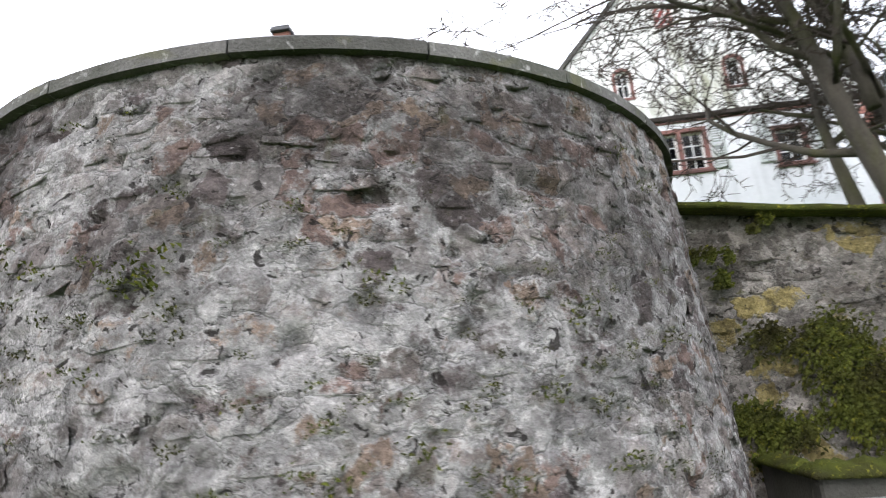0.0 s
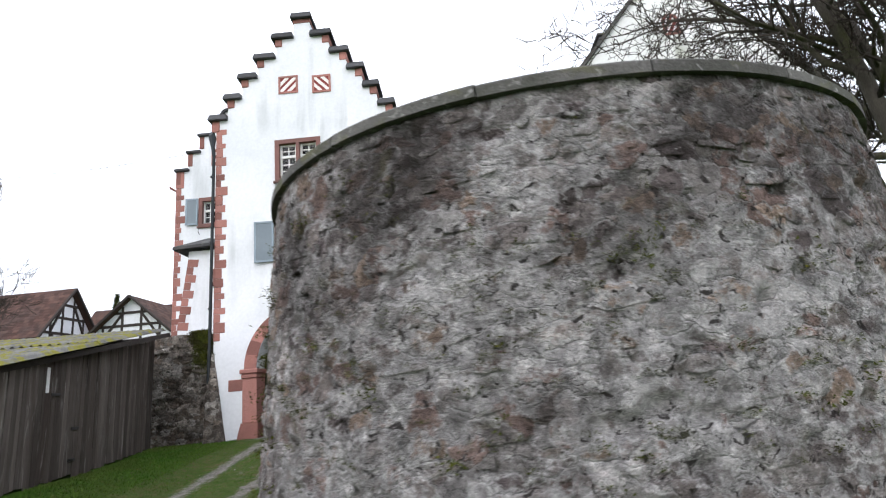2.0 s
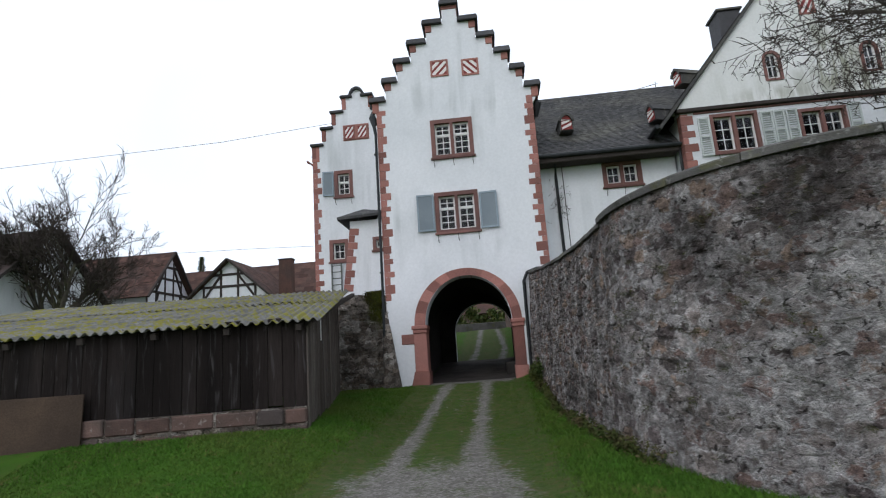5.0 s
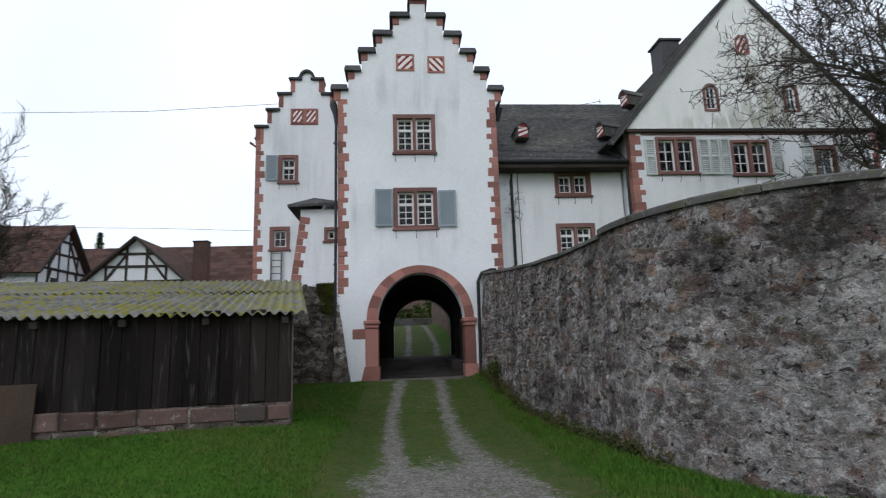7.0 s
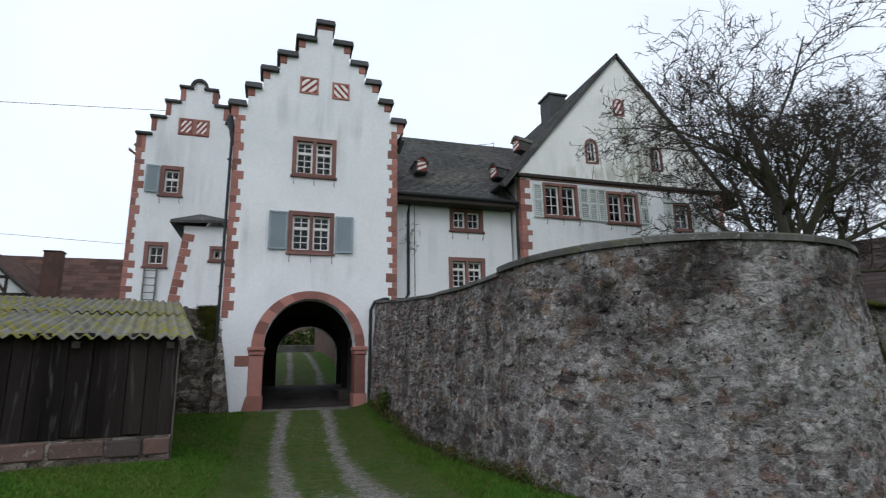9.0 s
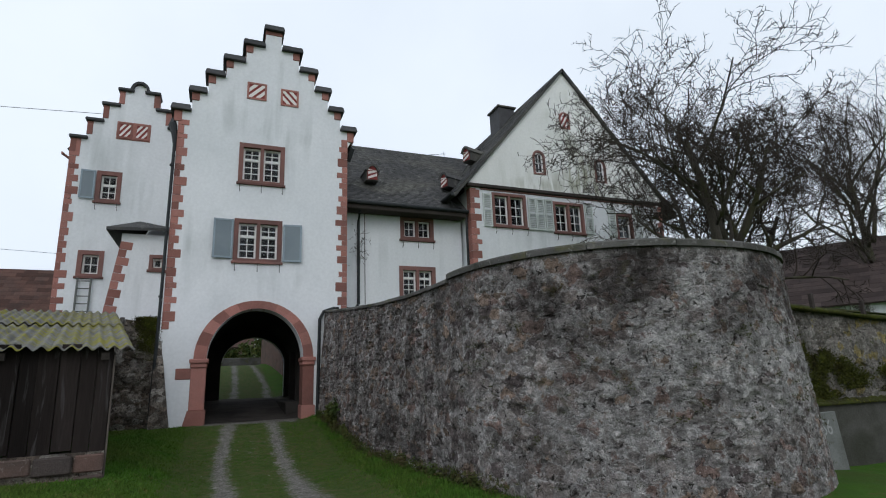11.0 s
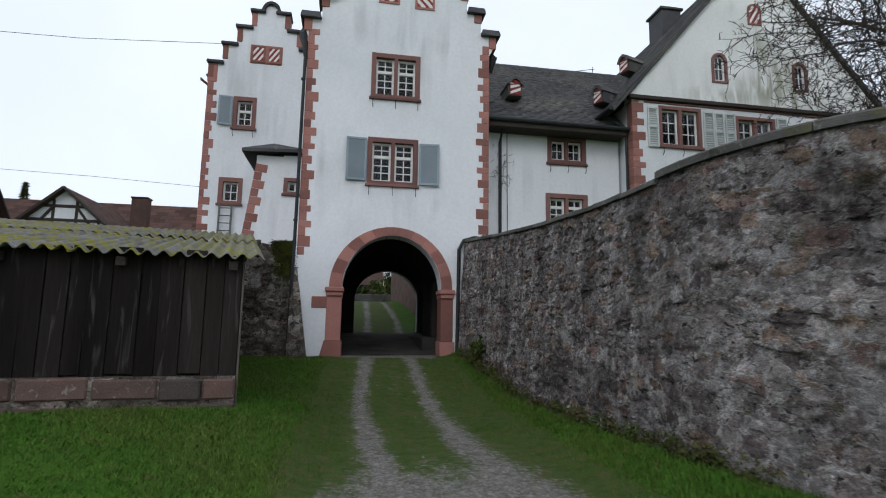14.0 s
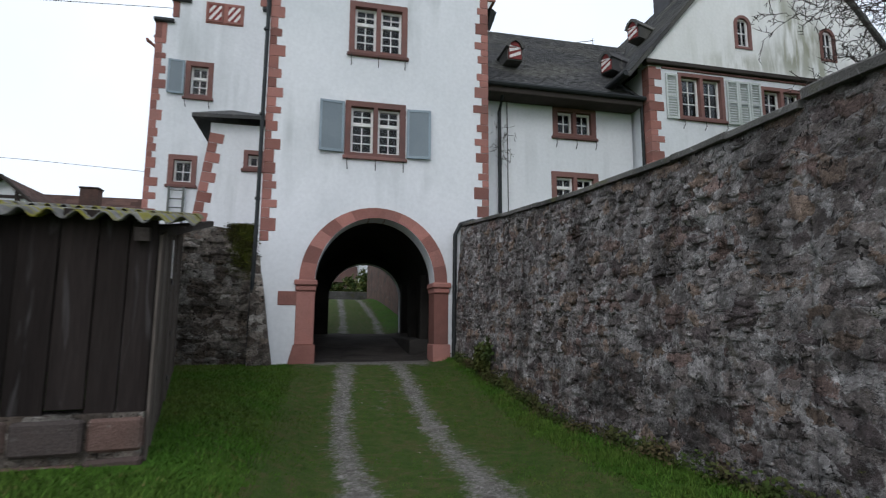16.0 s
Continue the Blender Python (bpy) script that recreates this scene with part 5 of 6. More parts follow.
part("string_course", boxed(HX0 + 0.4, HX1 - 0.3, HY - 0.04, HY + 0.1, 8.56, 8.62, 0.01), WINDOW_STONE, house, "red band above the windows")
quoins(house, HX0, 3.0, 8.6, HY, 1, rq, 0.2, 0.36, 0.24)
quoins(house, HX1, 3.0, 8.6, HY, -1, rq, 0.2, 0.36, 0.24)
for a, b, c, d in HW:
    window(house, a, b, c, d, HY, 2 if b - a > 1 else 1, 0.10, 2, 3, 0.0, 3)
for a, b in ((1.88, 2.24), (3.78, 4.14), (4.16, 4.5), (4.54, 4.88), (6.38, 6.74), (7.5, 7.86), (8.8, 9.16)):
    shutter(house, a, b, 7.15, 8.42, HY, PALE_PAINT, 16, 3, True)
for a, b, c, d in AR:
    w = part("window", slab(arch_ring(a, b, c, d - 0.28, d, 12), [arch_ring(a + 0.09, b - 0.09, c + 0.07, d - 0.3, d - 0.09, 12)], HY - 0.09, HY + 0.2), WINDOW_STONE, house, "small arched window with a dull red stone surround")
    casement(w, a + 0.09, b - 0.09, c + 0.07, d - 0.10, HY - 0.03, 2, 2, 0.0)
    # same added dark sheet here, for the unlit loft
    part("room_wall", boxed(a - 0.2, b + 0.2, HY + 0.9, HY + 0.95, c - 0.2, d + 0.2), SHADE_DARK, w, "dark sheet standing in for the unlit loft behind the panes")
louvre(house, 5.55, 6.05, 11.53, 12.27, HY - 0.06, 1, True)
RT = 14.25
slate_roof(house, "roof", (HX0 - 0.75, HY - 0.18, 8.2), (HX0 - 0.75, 27.2, 8.2), (HAX, 27.2, RT), (HAX, HY - 0.18, RT), SLATE, 34, 40, "dark slate main roof")
slate_roof(house, "roof", (HX1 + 0.75, HY - 0.18, 8.2), (HX1 + 0.75, 27.2, 8.2), (HAX, 27.2, RT), (HAX, HY - 0.18, RT), SLATE, 14, 16, "dark slate main roof, far slope")
bm = bmesh.new()
box(bm, 4.82, 5.66, 18.55, 19.5, 12.5, 14.22, 0.02)
ch = part("chimney", bm, CAP_SLATE, house, "slate-clad chimney stack")
part("chimney_cap", boxed(4.74, 5.74, 18.47, 19.58, 14.22, 14.32, 0.02), COPING, ch)
dormer(house, 2.25, 16.9, 10.5, radians(-70), 0.44, 0.62)
dormer(house, 1.0, 16.4, 9.05, radians(-70), 0.44, 0.60)
bm = bmesh.new()
tube(bm, [(HX0 - 0.8, HY - 0.2, 8.22), (HX0 - 0.8, MY + 2.0, 8.22)], 0.07, 7)
tube(bm, [(HX0 - 0.8, HY + 0.35, 8.2), (HX0 - 0.3, HY + 0.3, 7.9), (HX0 - 0.06, HY + 0.3, 7.6), (HX0 - 0.06, HY + 0.3, 3.3)], 0.045, 7)
part("gutter", bm, PIPE, house)
bm = bmesh.new()
tube(bm, [(2.5, 19.9, 11.7), (2.5, 19.9, 12.2)], 0.012, 5)
tube(bm, [(2.42, 19.9, 12.1), (2.58, 19.9, 12.1)], 0.01, 5)
part("lightning_rod", bm, IRON, wing)

# rubble wall between shed and gate tower
def left_at(s, z):
    return Vector((s, 14.75 + 0.03 * z, z)), Vector((0, -1, 0.03)).normalized()


wall_yard = rubble_face("wall_yard", left_at, -20.0, TX0 - 0.1, lambda s: 3.68 + 0.05 * noise.noise((s * 2, 0, 0)), 0.2, 0.08, YARD_MORTAR, "old rubble wall overgrown with moss beside the gate tower", depth=0.4, amount=0.04)

# ---------- shed ----------
SA = radians(7.0)
SHED = Matrix.Translation((-8.2, 7.08, 0)) @ Matrix.Rotation(SA, 4, "Z")
shed = thing("shed", (-8.15, 7.08, 0.5), "weathered plank shed with mossy corrugated roof on red sandstone blocks", "shed")
rs = random.Random(21)
LEN = 9.0
SIDE = Vector((-0.67, 7.45, 0))


def in_shed(x, y, z):
    return SHED @ Vector((x, y, z))


z_pl = 1.02
x = 0.0
while x > -LEN:
    w = rs.uniform(0.17, 0.31)
    m = SHED @ Matrix.Translation((x - w / 2, 0.06 + rs.uniform(-0.006, 0.006), z_pl - rs.uniform(-0.02, 0.06))) @ Matrix.Rotation(rs.uniform(-0.008, 0.008), 4, "Y")
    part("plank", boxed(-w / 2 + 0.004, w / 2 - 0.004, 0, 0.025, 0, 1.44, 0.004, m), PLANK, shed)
    x -= w
side_dir = (SIDE / SIDE.length)
side_ang = math.atan2(side_dir.y, side_dir.x)
SM = SHED @ Matrix.Translation((0, 0.05, 0)) @ Matrix.Rotation(side_ang, 4, "Z")
u = 0.02
while u < SIDE.length - 0.1:
    w = rs.uniform(0.11, 0.2)
    top = 2.32 + u / SIDE.length * 1.36
    low = ground_z(-8.3, 7.2 + u) - 0.02 + rs.uniform(0, 0.08)
    m = SM @ Matrix.Translation((u + w / 2, -0.03 + rs.uniform(-0.008, 0.008), low)) @ Matrix.Rotation(rs.uniform(-0.01, 0.01), 4, "Y")
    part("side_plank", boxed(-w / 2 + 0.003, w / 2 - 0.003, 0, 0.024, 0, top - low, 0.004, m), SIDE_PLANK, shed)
    u += w
for k, (uu, zz, ll) in enumerate(((2.3, 2.1, 0.3), (3.1, 1.5, 0.3), (3.05, 0.95, 0.28))):
    m = SM @ Matrix.Translation((uu, -0.05, zz))
    part("hinge", boxed(0, ll, 0, 0.015, 0, 0.05, 0.003, m), IRON, shed)
part("slit_window", boxed(0, 0.09, 0, 0.01, 0, 0.42, 0.0, SM @ Matrix.Translation((2.1, -0.046, 2.15))), WHITE_PAINT, shed, "small pale patch in the boarding")
z = 0.45
for row, h in enumerate((0.29, 0.28)):
    x = 0.04
    while x > -LEN:
        w = rs.uniform(0.3, 0.72)
        m = SHED @ Matrix.Translation((x - w, -0.03 + rs.uniform(-0.02, 0.02), z))
        part("foundation_stone", boxed(0.006, w - rs.uniform(0.012, 0.04), 0, 0.3, rs.uniform(0.0, 0.03), h - rs.uniform(0.0, 0.06), 0.022, m @ Matrix.Rotation(rs.uniform(-0.035, 0.035), 4, "Y") @ Matrix.Rotation(rs.uniform(-0.04, 0.04), 4, "Z")), RED_FOOT, shed)
        x -= w
    z += h
part("footing", boxed(-LEN, 0.0, 0.0, 0.25, 0.45, 1.01, 0, SHED), YARD_MORTAR, shed, "pale lime mortar of the footing")
# corrugated roof sheets
for row in range(2):
    for k in range(9):
        bm = bmesh.new()
        n = 48
        va, vb = (0.0, 0.53) if row == 0 else (0.49, 1.0)
        lift = 0.03 * row + rs.uniform(0, 0.012)
        tilt = rs.uniform(-0.012, 0.012)
        rowsv = []
        for j in range(9):
            v = va + (vb - va) * j / 8
            line = []
            for i in range(n + 1):
                xx = 0.26 - (k + i / n * 1.03) * 1.02
                wave = 0.032 * math.cos(2 * math.pi * (xx / 0.17))
                p = in_shed(xx - 0.5 * v, -0.12 + 7.3 * v, 2.41 + 1.36 * v + wave + lift + tilt * (i / n - 0.5) + 0.006 * noise.noise((xx * 5, v * 9, k)))
                line.append(bm.verts.new(p))
            rowsv.append(line)
        for j in range(8):
            for i in range(n):
                bm.faces.new((rowsv[j][i], rowsv[j][i + 1], rowsv[j + 1][i + 1], rowsv[j + 1][i]))
        got = bmesh.ops.extrude_face_region(bm, geom=bm.faces[:])
        bmesh.ops.translate(bm, verts=[g for g in got["geom"] if isinstance(g, bmesh.types.BMVert)], vec=(0, 0, -0.012))
        part("roof_sheet", bm, CORRUGATED, shed, "", True)
for k in range(8):
    xx = -0.1 - k * 1.2
    m = SHED @ Matrix.Translation((xx, 0, 2.36)) @ Matrix.Rotation(math.atan2(1.36, 7.3), 4, "X")
    part("rafter", boxed(-0.05, 0.05, -0.04, 7.1, -0.1, 0.0, 0, m), BEAM, shed)
part("wall_plate", boxed(-LEN, 0.0, 0.09, 0.19, 2.2, 2.34, 0, SHED), BEAM, shed)
part("corner_post", boxed(-0.1, 0.0, 0.09, 0.19, 0.9, 2.3, 0, SHED), BEAM, shed)
part("back_boarding", boxed(-LEN - 0.6, -0.7, 7.3, 7.35, 0.3, 3.6, 0, SHED), BEAM, shed)
board = solid("leaning_board", boxed(-4.9, -3.55, -0.16, -0.13, 0.35, 1.45, 0.006, SHED @ Matrix.Rotation(radians(-3), 4, "X")), RUST_BOARD, "brown weathered board leaning on the shed", "board")
# ---------- trees ----------
def grow(bm_thick, bm_thin, rnd, start, direction, length, radius, level, levels, droop, spread, kids, tip=0.007):
    """One limb and what grows from it."""
    steps = 5 if level < 2 else (4 if level < 4 else 3)
    p, d = Vector(start), Vector(direction).normalized()
    pts, radii = [p.copy()], [radius]
    for k in range(steps):
        wob = 0.07 if level == 0 else 0.17
        d = (d + Vector((rnd.gauss(0, wob), rnd.gauss(0, wob), rnd.gauss(0.02, wob * 0.8) - droop * (level >= 3) * 0.35))).normalized()
        p = p + d * length / steps
        pts.append(p.copy())
        radii.append(radius * (1 - 0.62 * (k + 1) / steps))
    tube(bm_thick if level < 2 else bm_thin, pts, radii, 8 if level == 0 else 6 if level < 2 else 4 if level < 3 else 3)
    if level >= levels:
        return
    n = kids[min(level, len(kids) - 1)]
    for k in range(n):
        t = 0.3 + 0.7 * (k + rnd.uniform(0.2, 0.9)) / n
        i = min(int(t * steps), steps - 1)
        u = t * steps - i
        q = pts[i].lerp(pts[i + 1], u)
        base = (pts[i + 1] - pts[i]).normalized()
        side = base.orthogonal().normalized()
        side.rotate(Matrix.Rotation(rnd.uniform(0, 2 * math.pi), 3, base))
        nd = (base * rnd.uniform(0.35, 0.8) + side * spread * rnd.uniform(0.7, 1.2) + Vector((0, 0, 0.12))).normalized()
        grow(bm_thick, bm_thin, rnd, q, nd, length * (rnd.uniform(0.46, 0.70) if level < 2 else rnd.uniform(0.34, 0.56)), max(radii[i] * rnd.uniform(0.42, 0.62), tip), level + 1, levels, droop, spread, kids, tip)


def tree(at, stems, levels, droop, spread, kids, seed, label, tip=0.007):
    rnd = random.Random(seed)
    t = thing("tree", at, label, "tree")
    thick, thin = bmesh.new(), bmesh.new()
    for start, direction, length, radius in stems:
        grow(thick, thin, rnd, start, direction, length, radius, 0, levels, droop, spread, kids, tip)
    part("trunk", thick, BARK, t, "dark mossy bark", True)
    part("crown", thin, TWIG, t, "leafless tangle of dark twigs")
    return t


tree((6.4, 8.7, 3.0), [((6.3, 8.7, 3.0), (-0.06, 0.0, 1), 5.2, 0.18), ((6.65, 8.85, 3.0), (0.02, 0.05, 1), 5.6, 0.15), ((6.95, 8.8, 3.0), (0.62, 0.15, 0.95), 4.4, 0.15), ((6.35, 8.8, 5.4), (-0.12, 0.1, 1.0), 2.2, 0.10), ((6.5, 8.6, 5.0), (0.25, -0.4, 1.0), 3.0, 0.12), ((7.1, 9.2, 3.0), (0.55, 0.6, 0.9), 4.2, 0.14), ((7.1, 8.9, 4.6), (1.0, 0.0, 0.5), 3.6, 0.11), ((7.3, 9.1, 3.0), (0.32, 0.2, 1.0), 5.2, 0.13), ((6.2, 9.0, 3.2), (-0.16, 0.35, 1.0), 4.8, 0.12)],
     5, 0.12, 0.82, (6, 6, 5, 4, 3), 5, "bare gnarled fruit tree with dense dark twigs on the terrace", 0.0105)
tree((-31.0, 28, 0.8), [((-31.0, 28, 0.8), (0.0, 0, 1), 7.0, 0.28), ((-30.9, 28, 3.5), (0.2, 0, 1), 5.2, 0.2), ((-31.1, 28, 3.5), (-0.3, 0.1, 1), 5.4, 0.2), ((-30.9, 28, 4.0), (0.42, 0.1, 1.0), 4.2, 0.16), ((-31.1, 28, 4.0), (-0.65, 0, 1.0), 5.2, 0.16)],
     4, -0.1, 0.5, (8, 7, 6, 4), 9, "bare upright tree among village roofs", 0.019)
tree((30, 18, 2.4), [((30, 18, 2.4), (0, 0, 1), 11.0, 0.3), ((30, 18, 9), (-0.4, 0, 1), 6.0, 0.14), ((30, 18, 9), (0.4, 0.1, 1), 6.0, 0.14)], 4, 1.6, 0.6, (12, 7, 6, 4), 17, "tall bare birch with hanging twigs", 0.010)

# ---------- village ----------
def timber_house(at, w, d, eave, ridge, turn, label, roof_mat, base=0.8, frame=True, wall_mat=None):
    """A village house in local axes: gable end to -y, width along x."""
    m = Matrix.Translation(at) @ Matrix.Rotation(radians(turn), 4, "Z")
    h = thing("village_house", at, label, "house", "village houses")
    bm = slab([(-w / 2, base - at[2]), (w / 2, base - at[2]), (w / 2, eave), (0, ridge - 0.1), (-w / 2, eave)], [], 0, d)
    bm.transform(m)
    part("wall", bm, wall_mat or PLASTER, h)
    over = 0.5
    sl = (ridge - eave) / (w / 2)
    for s in (-1, 1):
        pts = [m @ Vector(c) for c in ((s * (w / 2 + over), -over, eave - sl * over), (s * (w / 2 + over), d + over, eave - sl * over), (0, d + over, ridge), (0, -over, ridge))]
        slate_roof(h, "roof", *pts, roof_mat, 16, 26, "old tiled roof slope")
        bm = bmesh.new()
        tube(bm, [m @ Vector((s * (w / 2 + over), -over - 0.02, eave - sl * over - 0.06)), m @ Vector((0, -over - 0.02, ridge - 0.04))], 0.11, 4)
        part("bargeboard", bm, BEAM, h)
    if frame:
        rails = [eave - 2.6, eave - 0.05, eave + (ridge - eave) * 0.33, eave + (ridge - eave) * 0.62]
        for z in rails:
            half = w / 2 if z <= eave else w / 2 * (ridge - z) / (ridge - eave)
            part("beam", boxed(-half, half, -0.05, 0.02, z - 0.1, z + 0.1, 0, m), BEAM, h)
        for k in range(6):
            x = -w / 2 + 0.1 + (w - 0.2) * k / 5
            top = eave + (ridge - eave) * (1 - abs(x) / (w / 2)) - 0.15
            part("beam", boxed(x - 0.09, x + 0.09, -0.045, 0.02, eave - 2.7, max(top, eave), 0, m), BEAM, h)
        for s in (-1, 1):
            for xa, xb, za, zb in ((0.78, 0.5, -2.5, -0.1), (0.6, 0.2, 0.0, (ridge - eave) * 0.6)):
                p0, p1 = Vector((s * w / 2 * xa, -0.04, eave + za)), Vector((s * w / 2 * xb, -0.04, eave + zb))
                bm = bmesh.new()
                tube(bm, [m @ p0, m @ p1], 0.1, 4)
                part("brace", bm, BEAM, h)
        for x in (-w * 0.17, w * 0.17):
            part("window", boxed(x - 0.4, x + 0.4, -0.06, 0.02, eave - 1.7, eave - 0.7, 0.02, m), GLASS_DARK, h, "small dark window")
    return h


GLASS_DARK = surface("dim_far_window", [(0.03, 0.035, 0.04), (0.07, 0.075, 0.08)], 2, 20, 0.2, 0.0, spec=0.6)
timber_house((-32.4, 42.0, 3.0), 6.2, 9.0, 5.4, 9.0, 90, "half-timbered village house with red-brown tiled roof", TILE, 0.8)
timber_house((-26.0, 40.0, 3.0), 7.4, 9.0, 4.2, 7.5, 0, "white half-timbered gable of a village house", TILE, 0.8)
timber_house((-12.5, 49.0, 3.0), 8.0, 22.0, 3.6, 8.4, 90, "long village house under a red-brown tiled roof", TILE, 0.8, False)
timber_house((-33.0, 30.0, 2.0), 10.0, 20.0, 4.9, 9.4, 90, "white house with a broad dark brown roof", BROWN_TILE, 0.6, False)
for i, (x, y, z0, z1, w) in enumerate(((-22.2, 42.5, 6.0, 10.5, 1.1), (-35.0, 45, 10.5, 12.2, 0.9))):
    c = thing("chimney", (x, y, z0), "broad red-brown brick chimney stack on a village roof", "chimney", "chimneys")
    part("chimney_shaft", boxed(x - w / 2, x + w / 2, y - 0.4, y + 0.4, z0, z1, 0.03), TILE, c)
    part("cap", boxed(x - w / 2 - 0.06, x + w / 2 + 0.06, y - 0.46, y + 0.46, z1, z1 + 0.1, 0.02), BROWN_TILE, c)
barn = timber_house((33.5, 15.0, 2.0), 11.0, 24.0, 3.4, 7.6, 28, "large barn under a dark brown tiled roof", BROWN_TILE, 1.0, False)
part("skylight", boxed(28.9, 29.5, 23.0, 23.06, 7.0, 7.6, 0.02), WHITE_PAINT, barn)


def clump(name, at, size, count, leaf, material, seed, label, category, flat=1.0):
    """Foliage as many small leaves round some stems."""
    rnd = random.Random(seed)
    verts, faces = [], []
    cores = [Vector((rnd.gauss(0, 0.45) * size[0], rnd.gauss(0, 0.45) * size[1], rnd.uniform(0.0, 1.0) * size[2])) for _ in range(max(6, count // 200))]
    for _ in range(count):
        c = rnd.choice(cores) + Vector((rnd.gauss(0, 0.16) * size[0], rnd.gauss(0, 0.16) * size[1], rnd.gauss(0, 0.12) * size[2]))
        c.z = max(c.z, 0.01)
        n = Vector((rnd.gauss(0, 1), rnd.gauss(0, 1) * flat, rnd.gauss(0.5, 0.8))).normalized()
        u = n.orthogonal().normalized()
        w = n.cross(u)
        s = leaf * rnd.uniform(0.6, 1.3)
        k = len(verts)
        p = Vector(at) + c
        verts += [p - u * s, p + w * s * 0.5 + n * s * 0.15, p + u * s, p - w * s * 0.5 + n * s * 0.15]
        faces += [(k, k + 1, k + 2, k + 3)]
    me = bpy.data.meshes.new(name)
    me.from_pydata([tuple(v) for v in verts], [], faces)
    me.materials.append(material)
    return tagged(new(name, me), label, category)



def conifer(at, height, radius, seed):
    """A spruce: a straight trunk and tiers of drooping needle sprays, narrowing to the top."""
    rnd = random.Random(seed)
    t = thing("conifer", at, "dark evergreen conifer behind the village roofs", "tree")
    bm = bmesh.new()
    tube(bm, [Vector(at), Vector(at) + Vector((0, 0, height))], [0.2, 0.02], 7)
    part("trunk", bm, BARK, t)
    verts, faces = [], []
    for _ in range(4200):
        h = rnd.random() ** 1.4
        tier = 0.75 + 0.25 * math.cos(h * 70)
        a = rnd.uniform(0, 6.283)
        r = radius * (1 - h) * tier * rnd.uniform(0.25, 1.05) + 0.04
        p = Vector(at) + Vector((r * math.cos(a), r * math.sin(a), 1.0 + h * (height - 1.0) - 0.25 * r))
        out = Vector((math.cos(a), math.sin(a), -0.35)) * rnd.uniform(0.2, 0.4)
        w = Vector((-math.sin(a), math.cos(a), rnd.uniform(-0.5, 0.5))) * rnd.uniform(0.05, 0.11)
        k = len(verts)
        verts += [tuple(p - w), tuple(p + w), tuple(p + out)]
        faces.append((k, k + 1, k + 2))
    me = bpy.data.meshes.new("crown")
    me.from_pydata(verts, [], faces)
    me.materials.append(IVY)
    under(new("crown", me), t)


conifer((-36.2, 54.0, 1.5), 12.5, 1.9, 3)

# ---------- courtyard seen through the gate ----------
court_wall = solid("court_wall", boxed(-11, -3.9, 36.0, 36.4, 2.0, 3.62, 0.03), COPING, "low grey wall closing the courtyard", "wall", "structure")
cw = solid("wall_court_side", boxed(-4.3, -3.7, 25.5, 36.0, 1.0, 5.6, 0.05, Matrix.Translation((0.55, 0, 0)) @ Matrix.Translation((-4, 30, 0)) @ Matrix.Rotation(radians(5), 4, "Z") @ Matrix.Translation((4, -30, 0))), RED_FOOT, "reddish rubble wall along the courtyard", "wall", "structure")
out = thing("outbuilding", (-3.0, 47, 3.0), "white outbuilding with small windows beyond the courtyard", "house")
part("wall", boxed(-4.1, 3.0, 47.0, 53, 2.5, 6.8), PLASTER, out)
for x in (-3.7, -3.0):
    part("window", boxed(x - 0.2, x + 0.2, 46.95, 47.05, 4.7, 5.6, 0.02), GLASS_DARK, out)
part("roof", boxed(-4.5, 3.4, 46.6, 53.4, 6.8, 7.0), TILE, out)
low = thing("outbuilding", (-6.6, 45.5, 3.0), "low reddish outbuilding with a tiled roof beyond the courtyard", "house")
part("wall", boxed(-9.2, -4.3, 45.5, 48.5, 2.5, 5.0), RED_FOOT, low)
bm = bmesh.new()
tri = [bm.verts.new(c) for c in ((-9.5, 45.2, 4.9), (-4.2, 45.2, 4.9), (-4.2, 47.0, 6.3), (-9.5, 47.0, 6.3), (-9.5, 48.8, 4.9), (-4.2, 48.8, 4.9))]
for fset in ((0, 1, 2, 3), (3, 2, 5, 4), (0, 3, 4), (1, 5, 2), (0, 4, 5, 1)):
    bm.faces.new([tri[k] for k in fset])
part("roof", bm, TILE, low, "old red tiled roof")
for k, (x, y, sx, sz) in enumerate(((-7.6, 38.5, 1.4, 2.0), (-5.6, 40.5, 1.3, 1.7), (-9.8, 39.5, 1.8, 4.0), (-3.4, 42.0, 1.4, 2.4))):
    clump("shrub", (x, y, 2.8), (sx, 0.8, sz), 1700, 0.15, IVY, 60 + k, "dark evergreen shrub behind the courtyard wall", "shrub")

# ---------- by the retaining wall ----------
TX_A, TX_B = 2.72, 5.6
tank = thing("concrete_tank", (3.9, 4.9, 0.0), "low concrete tank with a thick moss-grown rim", "tank")
part("front", boxed(TX_A, TX_B, 4.75, 4.87, -0.1, 1.12, 0.015), DAMP_CONCRETE, tank)
for a in (TX_A, TX_B - 0.12):
    part("side", boxed(a, a + 0.12, 4.87, 5.65, -0.1, 1.12, 0.015), DAMP_CONCRETE, tank)
part("water", boxed(TX_A + 0.12, TX_B - 0.12, 4.87, 5.65, 0.9, 1.0), DAMP_CONCRETE, tank, "dark silted filling")


